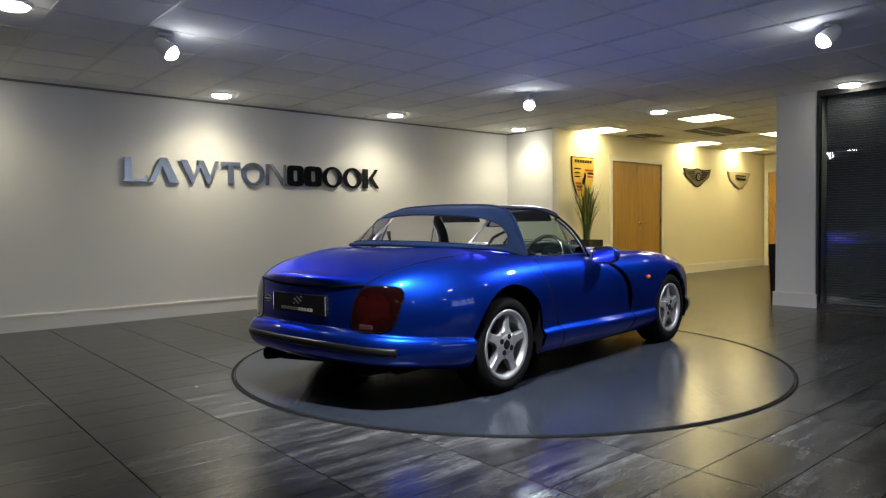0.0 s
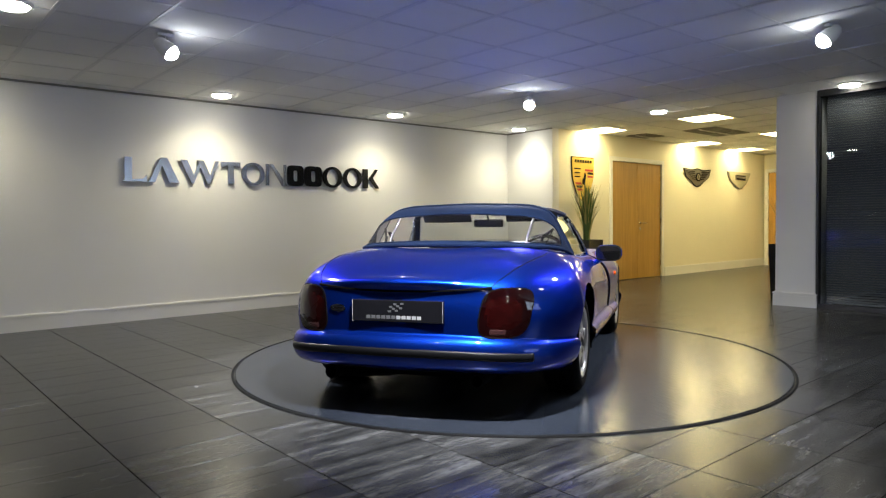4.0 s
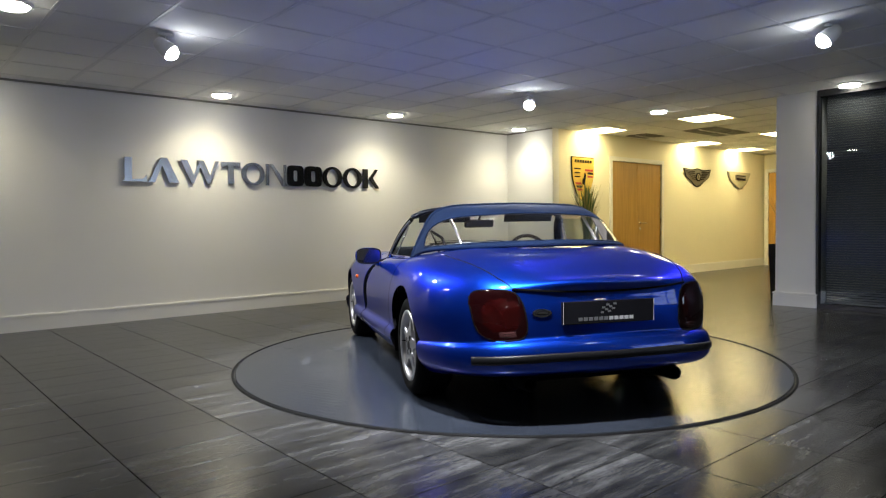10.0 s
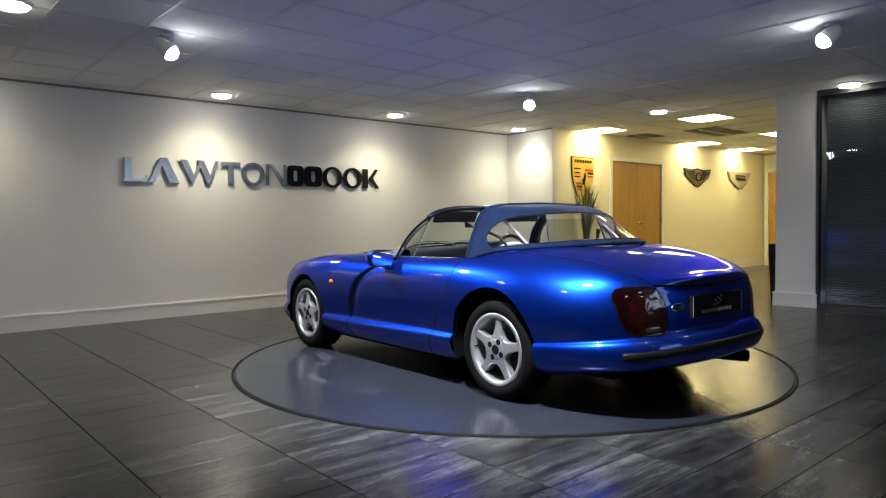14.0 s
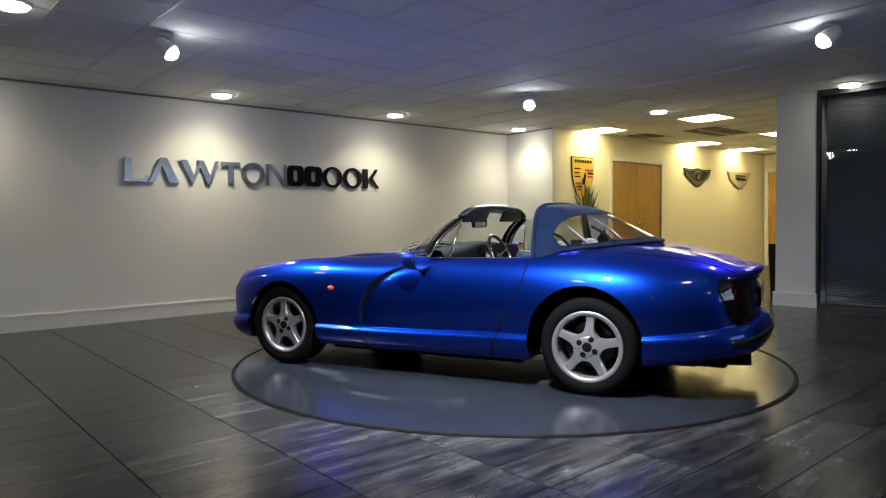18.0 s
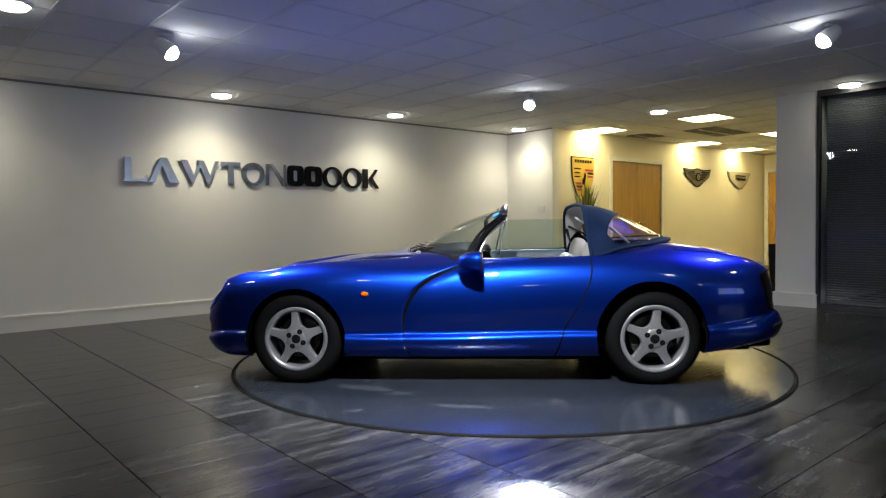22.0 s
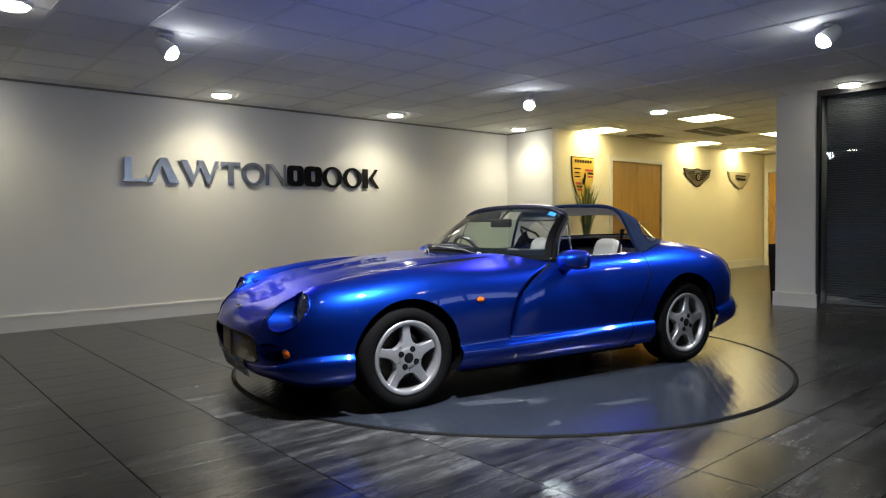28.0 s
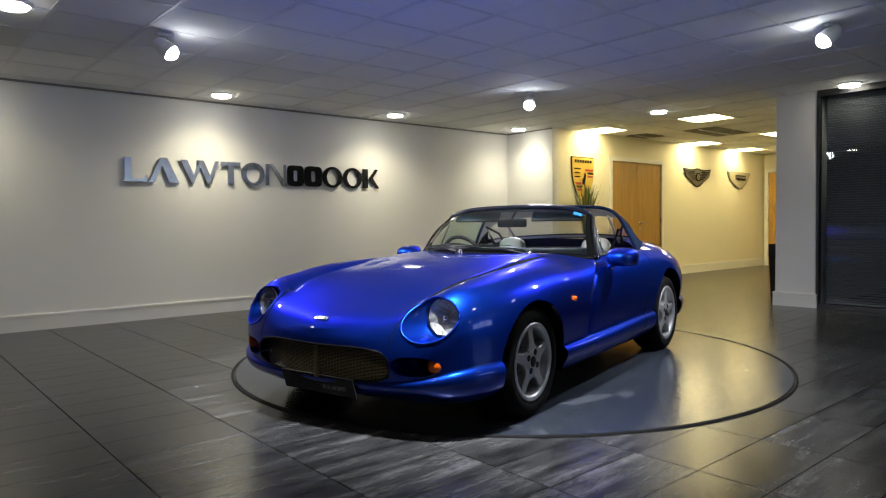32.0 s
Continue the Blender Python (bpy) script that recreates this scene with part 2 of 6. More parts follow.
def tube(bm, path, r, seg=8, flat=1.0):
    """A round bar along a path of points; r may be a list."""
    pts = [Vector(p) for p in path]
    radii = r if isinstance(r, (list, tuple)) else [r] * len(pts)
    rings, up = [], Vector((0, 0, 1))
    for i, p in enumerate(pts):
        d = (pts[min(i + 1, len(pts) - 1)] - pts[max(i - 1, 0)]).normalized()
        side = d.cross(up if abs(d.z) < 0.95 else Vector((1, 0, 0))).normalized()
        top = side.cross(d)
        rings.append([bm.verts.new(p + radii[i] * (math.cos(a) * side + flat * math.sin(a) * top)) for a in [2 * math.pi * k / seg for k in range(seg)]])
    for a, b in zip(rings, rings[1:]):
        for k in range(seg):
            bm.faces.new((a[k], a[(k + 1) % seg], b[(k + 1) % seg], b[k]))
    bm.faces.new(rings[0][::-1])
    bm.faces.new(rings[-1])
    bmesh.ops.recalc_face_normals(bm, faces=bm.faces)
    return bm


def prism(bm, outline, depth, m=Matrix()):
    """A plate: a closed outline in local xy, thickened to z = depth."""
    low = [bm.verts.new(m @ Vector((x, y, 0))) for x, y in outline]
    high = [bm.verts.new(m @ Vector((x, y, depth))) for x, y in outline]
    n = len(outline)
    bm.faces.new(low[::-1])
    bm.faces.new(high)
    for k in range(n):
        bm.faces.new((low[k], low[(k + 1) % n], high[(k + 1) % n], high[k]))
    bmesh.ops.recalc_face_normals(bm, faces=bm.faces)
    return bm


# ---------------------------------------------------------------- walls, floor, ceiling
T = 0.15
wall = lambda name, a, b, mat=M_WALL, label="": tagged(part(name, boxes((a, b)), mat), label=label, category="wall", kind="structure")
wall("wall_long", (BACK_X, WALL_Y, -0.02), (STEP_X, WALL_Y + T, CEIL + 0.1), label="long plain white painted showroom wall")
wall("wall_step", (STEP_X, CORR_Y, -0.02), (STEP_X + T, WALL_Y + T, CEIL + 0.1), label="short white return wall beside the corridor")
wall("wall_end", (END_X, -0.4, -0.02), (END_X + T, CORR_Y + T, CEIL + 0.1), M_CREAM, "cream painted wall at the corridor end")
wall("wall_corridor_near", (5.04, -0.45, -0.02), (END_X, -0.3, CEIL + 0.1), M_CREAM, "cream painted corridor side wall")
wall("wall_back", (BACK_X - T, BACK_Y, -0.02), (BACK_X, WALL_Y + T, CEIL + 0.1), M_GREYWALL, "unseen closing wall, dark grey to cut bounced light")
WX0, WX1, WZ0, WZ1 = 0.35, 3.55, 1.05, 2.33
tagged(part("wall_front", boxes(((BACK_X - T, BACK_Y - T, -0.02), (WX0, BACK_Y, CEIL + 0.1)), ((WX1, BACK_Y - T, -0.02), (GLASS_X + T, BACK_Y, CEIL + 0.1)), ((WX0, BACK_Y - T, -0.02), (WX1, BACK_Y, WZ0)), ((WX0, BACK_Y - T, WZ1), (WX1, BACK_Y, CEIL + 0.1))), M_GREYWALL), label="unseen closing wall with a window, dark grey against bounce", category="wall", kind="structure")
win = empty("window_1", pose(0, BACK_Y - 0.08, 0), label="white framed window with pale dusk sky outside", category="window", kind="structure")
part("window_frame", boxes(((WX0, -0.03, WZ0), (WX0 + 0.06, 0.03, WZ1)), ((WX1 - 0.06, -0.03, WZ0), (WX1, 0.03, WZ1)), ((WX0 + 0.06, -0.03, WZ0), (WX1 - 0.06, 0.03, WZ0 + 0.06)), ((WX0 + 0.06, -0.03, WZ1 - 0.06), (WX1 - 0.06, 0.03, WZ1))), M_SKIRT, win)
for k in (1, 2):
    x = WX0 + (WX1 - WX0) * k / 3
    part("mullion", boxes(((x - 0.05, -0.025, WZ0 + 0.06), (x + 0.05, 0.025, WZ1 - 0.06))), M_SKIRT, win)
for k in range(3):
    x = WX0 + (WX1 - WX0) * k / 3
    part("glazing_bar", boxes(((x + 0.061, -0.02, 1.80), (x + (WX1 - WX0) / 3 - 0.061, 0.02, 1.86))), M_SKIRT, win)
tagged(part("backdrop", boxes(((WX0 - 0.6, BACK_Y - 0.9, 0.5), (WX1 + 0.6, BACK_Y - 0.88, 2.9))), M_DUSK), label="pale dusk sky outside the window", category="sky", kind="structure")
wall("wall_office", (8.0, BACK_Y, -0.02), (8.15, -0.45, CEIL + 0.1), M_DARK, "office wall behind glass, near-black to stand for no light")
wall("wall_office_side", (GLASS_X + T, BACK_Y - T, -0.02), (8.15, BACK_Y, CEIL + 0.1), M_DARK, "office side wall, near-black to stand for no light")
# corridor wall with a real opening for the double door
DOOR_A, DOOR_B, DOOR_H = 6.02, 7.565, 2.075
tagged(part("wall_corridor", boxes(((STEP_X + T, CORR_Y, -0.02), (DOOR_A, CORR_Y + T, CEIL + 0.1)), ((DOOR_A, CORR_Y, DOOR_H), (DOOR_B, CORR_Y + T, CEIL + 0.1)), ((DOOR_B, CORR_Y, -0.02), (END_X, CORR_Y + T, CEIL + 0.1))), M_CREAM), label="cream corridor wall lit by warm panels", category="wall", kind="structure")

floor = tagged(part("floor", boxes(((BACK_X - T, BACK_Y - T, -0.12), (END_X + T, WALL_Y + T, -0.004))), M_GROUT), label="dark grout bed under grey wood-effect tiles", category="floor", kind="structure")

GX0, GXS, GY0, GYS = 5.20, 0.61, 1.57, 0.60
bm = boxes(((BACK_X - T, BACK_Y - T, CEIL), (END_X + T, WALL_Y + T, CEIL + 0.12)))
slab_faces = len(bm.faces)
k = math.ceil((BACK_X - GX0) / GXS)
while GX0 + k * GXS < END_X:
    x = GX0 + k * GXS
    for s in (-1, 1):
        box(bm, (x + s * 0.0125 - 0.004, BACK_Y, CEIL - 0.0050), (x + s * 0.0125 + 0.004, WALL_Y if x < STEP_X else CORR_Y, CEIL - 0.0005))
    box(bm, (x - 0.0095, BACK_Y, CEIL - 0.0030), (x + 0.0095, WALL_Y if x < STEP_X else CORR_Y, CEIL - 0.0005))
    k += 1
k = math.ceil((BACK_Y - GY0) / GYS)
while GY0 + k * GYS < WALL_Y - 0.05:
    y = GY0 + k * GYS
    box(bm, (BACK_X, y - 0.012, CEIL - 0.0040), (END_X if y < CORR_Y else STEP_X, y + 0.012, CEIL - 0.0005))
    k += 1
for n, f in enumerate(bm.faces):
    f.material_index = 0 if n < slab_faces else 1
ceiling = tagged(part("ceiling", bm, M_CEIL), label="suspended grey ceiling of square fibre tiles in a white grid", category="ceiling", kind="structure")
ceiling.data.materials.append(M_TBAR)
# grey strip draws the dark line where wall meets ceiling
tagged(part("ceiling_edge_strip", boxes(((BACK_X, WALL_Y - 0.022, CEIL - 0.020), (STEP_X, WALL_Y - 0.001, CEIL - 0.0006)), ((STEP_X - 0.022, CORR_Y, CEIL - 0.02), (STEP_X - 0.001, WALL_Y - 0.03, CEIL - 0.0006))), M_VENT), label="thin grey strip along the edge between wall and ceiling", category="trim", kind="structure")


def skirting(name, runs):
    """Runs of (x0, y0, x1, y1, nx, ny): a moulded board on the side that (nx, ny) points to."""
    bm = bmesh.new()
    for x0, y0, x1, y1, nx, ny in runs:
        for lo, hi, d in ((0.0, 0.128, 0.018), (0.128, 0.142, 0.014), (0.142, 0.160, 0.022), (0.160, 0.168, 0.012)):
            box(bm, (x0, y0, lo), (x1 + nx * d, y1 + ny * d, hi))
    return tagged(part(name, bm, M_SKIRT), label="white moulded skirting board", category="skirting", kind="structure")


skirting("baseboard", [(BACK_X, WALL_Y, STEP_X, WALL_Y, 0, -1), (STEP_X, CORR_Y - 0.02, STEP_X, WALL_Y - 0.03, -1, 0), (STEP_X, CORR_Y, DOOR_A - 0.09, CORR_Y, 0, -1), (DOOR_B + 0.09, CORR_Y, END_X, CORR_Y, 0, -1)])

# square pillar with its own skirting
PX0, PX1, PY0, PY1 = 4.60, 5.04, -0.555, -0.100
pillar = empty("pillar", pose((PX0 + PX1) / 2, (PY0 + PY1) / 2, 0), label="square white painted pillar with moulded base", category="pillar", kind="structure")
inv = pillar.matrix_world.inverted()


def sink(bm, m):
    bmesh.ops.transform(bm, matrix=m, verts=bm.verts)
    return bm


part("shaft", sink(boxes(((PX0, PY0, 0), (PX1, PY1, CEIL)), bevel=0.006), inv), M_WALL, pillar)
bm = bmesh.new()
for lo, hi, d in ((0.0, 0.128, 0.020), (0.128, 0.142, 0.015), (0.142, 0.160, 0.024), (0.160, 0.168, 0.012)):
    box(bm, (PX0 - d, PY0 - d, lo), (PX1 + d, PY1 + d, hi))
part("plinth", sink(bm, inv), M_SKIRT, pillar)

# glazed partition with black frames and closed blinds
part_frame = empty("glazed_partition", pose(GLASS_X, -4, 0), label="black framed glass partition with closed grey blinds", category="partition", kind="structure")
inv = part_frame.matrix_world.inverted()
BAYS = [-0.56, -2.30, -4.05, -5.80, -7.50]
for y in BAYS:
    part("mullion", sink(boxes(((GLASS_X - 0.03, y - 0.028, 0.05), (GLASS_X + 0.05, y, CEIL - 0.075)), bevel=0.003), inv), M_FRAME, part_frame)
part("head_rail", sink(boxes(((GLASS_X - 0.03, BAYS[-1], CEIL - 0.075), (GLASS_X + 0.05, BAYS[0], CEIL)), bevel=0.003), inv), M_FRAME, part_frame)
part("bottom_rail", sink(boxes(((GLASS_X - 0.03, BAYS[-1], 0.0), (GLASS_X + 0.05, BAYS[0], 0.05)), bevel=0.003), inv), M_FRAME, part_frame)
for a, b in zip(BAYS, BAYS[1:]):
    pane = part("pane", sink(boxes(((GLASS_X - 0.004, b, 0.05), (GLASS_X + 0.004, a - 0.028, CEIL - 0.075))), inv), M_PANE, part_frame)
for n, (a, b) in enumerate(zip(BAYS, BAYS[1:])):
    blind = empty("venetian_blind", pose(GLASS_X + 0.11, (a + b) / 2 - 0.02, 0), label="closed grey venetian blind behind glass", category="blind", group="partition blinds")
    w = (a - b) / 2 - 0.04
    part("headbox", boxes(((-0.02, -w, CEIL - 0.05), (0.02, w, CEIL - 0.005))), M_SLAT, blind)
    part("bottom_bar", boxes(((-0.012, -w, 0.055), (0.012, w, 0.075))), M_SLAT, blind)
    slat = boxes(((-0.0135, -w, -0.0006), (0.0135, w, 0.0006)))
    if n == 0:
        me = None
        for k in range(84):
            if me is None:
                ob = part("slat", slat, M_SLAT, blind)
                me = ob.data
            else:
                ob = new("slat", me)
                ob.parent = blind
            ob.matrix_basis = pose(0, 0, 0.09 + k * 0.0283, 0, 62 + random.uniform(-3, 3), 0)
    else:
        bm = bmesh.new()
        for k in range(84):
            m = pose(0, 0, 0.09 + k * 0.0283, 0, 62 + random.uniform(-3, 3), 0)
            start = len(bm.verts)
            box(bm, (-0.0135, -w, -0.0006), (0.0135, w, 0.0006))
            bm.verts.ensure_lookup_table()
            bmesh.ops.transform(bm, matrix=m, verts=bm.verts[start:])
        part("slats", bm, M_SLAT, blind)
        slat.free()

# ---------------------------------------------------------------- doors
def double_door(name, m, width, height, leaf_label):
    """Leaves in local x 0..width, face at local y = 0 looking to -y."""
    d = tagged(empty(name, m), label=leaf_label, category="door", kind="structure")
    part("architrave", boxes(((-0.075, -0.018, 0), (0.0, 0.10, height + 0.075)), ((width, -0.018, 0), (width + 0.075, 0.10, height + 0.075)), ((0.0, -0.018, height), (width, 0.10, height + 0.075)), bevel=0.004), M_SKIRT, d, "white painted door frame")
    half = width / 2
    for k in range(2):
        leaf = part("door_leaf", boxes(((k * half + 0.004, 0.012, 0.008), ((k + 1) * half - 0.004, 0.056, height - 0.004)), bevel=0.002), M_OAK, d)
        for z in (0.25, height / 2, height - 0.25):
            x = 0.006 if k == 0 else width - 0.006
            part("hinge", cyl(bmesh.new(), 0.008, 0.008, 0.10, pose(x, 0.006, z), 10), M_STEEL, leaf)
        if k == 1:
            bm = bmesh.new()
            cyl(bm, 0.026, 0.026, 0.008, pose(half + 0.09, 0.008, 1.0, 90), 24)
            tube(bm, [(half + 0.09, 0.006, 1.0), (half + 0.09, -0.05, 1.0), (half + 0.11, -0.056, 1.0), (half + 0.21, -0.056, 1.0)], 0.009, 10)
            part("handle", bm, M_STEEL, leaf, "brushed steel lever handle", smooth=True)
            part("keyhole_plate", cyl(bmesh.new(), 0.024, 0.024, 0.006, pose(half + 0.09, 0.009, 0.90, 90), 20), M_STEEL, leaf)
    return d


double_door("door_1", pose(DOOR_A, CORR_Y, 0), DOOR_B - DOOR_A, DOOR_H, "closed oak veneer double door with white frame")
double_door("door_2", pose(END_X - 0.115, CORR_Y - 0.14, 0, 0, 0, -90), 1.5, 2.09, "closed oak veneer door at the corridor end")


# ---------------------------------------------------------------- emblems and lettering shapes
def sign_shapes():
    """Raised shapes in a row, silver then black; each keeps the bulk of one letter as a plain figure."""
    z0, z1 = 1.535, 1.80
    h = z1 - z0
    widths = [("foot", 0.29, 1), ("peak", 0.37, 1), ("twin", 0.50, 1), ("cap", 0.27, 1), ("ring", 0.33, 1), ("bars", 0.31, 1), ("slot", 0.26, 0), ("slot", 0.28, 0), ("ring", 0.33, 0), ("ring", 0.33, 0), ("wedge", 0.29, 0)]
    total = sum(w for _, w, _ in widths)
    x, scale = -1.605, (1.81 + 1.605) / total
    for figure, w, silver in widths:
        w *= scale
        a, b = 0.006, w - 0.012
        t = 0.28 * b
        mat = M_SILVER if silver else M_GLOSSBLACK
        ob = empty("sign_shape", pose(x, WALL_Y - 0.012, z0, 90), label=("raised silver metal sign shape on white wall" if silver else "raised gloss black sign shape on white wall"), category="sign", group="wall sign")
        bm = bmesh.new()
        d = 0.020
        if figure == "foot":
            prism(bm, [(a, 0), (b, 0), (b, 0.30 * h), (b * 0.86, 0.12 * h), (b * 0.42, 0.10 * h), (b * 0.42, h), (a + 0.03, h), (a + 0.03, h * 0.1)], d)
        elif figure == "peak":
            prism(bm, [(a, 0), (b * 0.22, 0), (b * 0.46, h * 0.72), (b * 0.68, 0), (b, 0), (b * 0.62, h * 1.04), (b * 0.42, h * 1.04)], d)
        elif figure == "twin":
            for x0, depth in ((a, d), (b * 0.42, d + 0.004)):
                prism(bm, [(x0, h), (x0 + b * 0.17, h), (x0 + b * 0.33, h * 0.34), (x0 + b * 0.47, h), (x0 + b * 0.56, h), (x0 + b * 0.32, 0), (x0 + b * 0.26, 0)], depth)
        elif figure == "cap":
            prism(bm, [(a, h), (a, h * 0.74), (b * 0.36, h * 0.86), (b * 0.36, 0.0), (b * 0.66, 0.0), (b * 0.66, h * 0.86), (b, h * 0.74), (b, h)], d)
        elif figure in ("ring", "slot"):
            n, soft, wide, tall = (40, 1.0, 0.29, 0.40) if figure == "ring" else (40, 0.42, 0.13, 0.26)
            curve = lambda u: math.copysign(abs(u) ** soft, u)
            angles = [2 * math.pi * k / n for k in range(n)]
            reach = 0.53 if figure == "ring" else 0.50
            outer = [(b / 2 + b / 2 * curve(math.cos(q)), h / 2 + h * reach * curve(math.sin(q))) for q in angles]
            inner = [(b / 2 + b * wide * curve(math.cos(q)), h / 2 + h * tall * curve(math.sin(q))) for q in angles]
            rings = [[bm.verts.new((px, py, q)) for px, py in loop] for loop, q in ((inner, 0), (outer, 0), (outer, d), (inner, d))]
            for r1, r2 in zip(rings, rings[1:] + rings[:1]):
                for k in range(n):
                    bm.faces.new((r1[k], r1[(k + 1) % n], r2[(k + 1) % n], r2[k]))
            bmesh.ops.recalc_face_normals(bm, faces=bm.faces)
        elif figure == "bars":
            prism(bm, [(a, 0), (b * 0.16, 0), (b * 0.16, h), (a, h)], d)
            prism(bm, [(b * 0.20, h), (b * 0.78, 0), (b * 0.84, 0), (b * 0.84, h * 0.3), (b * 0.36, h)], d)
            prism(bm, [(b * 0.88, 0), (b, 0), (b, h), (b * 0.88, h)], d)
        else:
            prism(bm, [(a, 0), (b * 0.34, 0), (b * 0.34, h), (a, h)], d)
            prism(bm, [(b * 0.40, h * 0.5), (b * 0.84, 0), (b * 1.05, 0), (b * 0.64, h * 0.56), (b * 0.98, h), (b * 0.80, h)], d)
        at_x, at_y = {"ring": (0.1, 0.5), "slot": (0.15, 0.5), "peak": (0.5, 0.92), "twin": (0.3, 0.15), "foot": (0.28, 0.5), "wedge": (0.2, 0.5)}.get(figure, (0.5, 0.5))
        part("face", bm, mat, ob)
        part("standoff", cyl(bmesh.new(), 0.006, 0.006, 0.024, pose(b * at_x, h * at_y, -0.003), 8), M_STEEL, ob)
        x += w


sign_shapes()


def shield(x0):
    ob = empty("shield_emblem", pose(x0, CORR_Y - 0.004, 1.375, 90) @ Matrix.Diagonal((1, 1.15, 1, 1)), label="large gold shield emblem with red and black bands", category="emblem")
    n, w, h = 24, 0.59, 0.62
    def half(t):
        return w / 2 * (1 - 0.10 * (1 - t)) * (1 if t > 0.55 else (t / 0.55) ** 0.42)
    def outline(s, t0=0.0, t1=1.0, lo=-1.0, hi=1.0, k=18):
        right = [(hi * half(t0 + (t1 - t0) * i / k) * s, (t0 + (t1 - t0) * i / k - 0.5) * h * s + h / 2) for i in range(k + 1)]
        left = [(lo * half(t0 + (t1 - t0) * i / k) * s, (t0 + (t1 - t0) * i / k - 0.5) * h * s + h / 2) for i in range(k, -1, -1)]
        return right + left
    part("edge", prism(bmesh.new(), outline(1.0, 0.01), 0.012), M_GLOSSBLACK, ob, "thin black rim")
    part("field", prism(bmesh.new(), outline(0.965, 0.01), 0.022), M_GOLD, ob, "gold field")
    for t0, t1, mat in ((0.70, 0.75, M_RED), (0.62, 0.67, M_GLOSSBLACK), (0.54, 0.59, M_RED)):
        part("band", prism(bmesh.new(), outline(0.90, t0, t1, 0.18, 0.95, 4), 0.027), mat, ob)
    for t0, t1, mat in ((0.36, 0.41, M_RED), (0.28, 0.33, M_GLOSSBLACK), (0.20, 0.25, M_RED)):
        part("band", prism(bmesh.new(), outline(0.90, t0, t1, -0.95, -0.20, 4), 0.027), mat, ob)
    for t0, t1, a, b in ((0.74, 0.77, -0.9, -0.3), (0.64, 0.67, -0.9, -0.25), (0.54, 0.565, -0.9, -0.3)):
        part("bar", prism(bmesh.new(), outline(0.90, t0, t1, a, b, 4), 0.027), M_GLOSSBLACK, ob)
    part("centre_crest", prism(bmesh.new(), outline(0.34, 0.02), 0.030), M_GOLD, ob, "small gold centre shield")
    part("centre_figure", prism(bmesh.new(), [(-0.04, 0.24), (0.02, 0.22), (0.035, 0.29), (0.055, 0.36), (0.02, 0.40), (0.0, 0.33), (-0.035, 0.31)], 0.034), M_GLOSSBLACK, ob, "plain dark figure")
    for k in range(7):
        part("top_bar", prism(bmesh.new(), [(-0.225 + k * 0.066, 0.538), (-0.185 + k * 0.066, 0.538), (-0.185 + k * 0.066, 0.578), (-0.225 + k * 0.066, 0.578)], 0.028), M_GLOSSBLACK, ob)
    return ob


shield(5.20)
M_PEWTER = plain("pewter_emblem", (0.20, 0.19, 0.17), 0.35, metal=0.8, vary=0.25)
M_CREAMPLATE = plain("cream_emblem", (0.40, 0.36, 0.25), 0.4, vary=0.1)


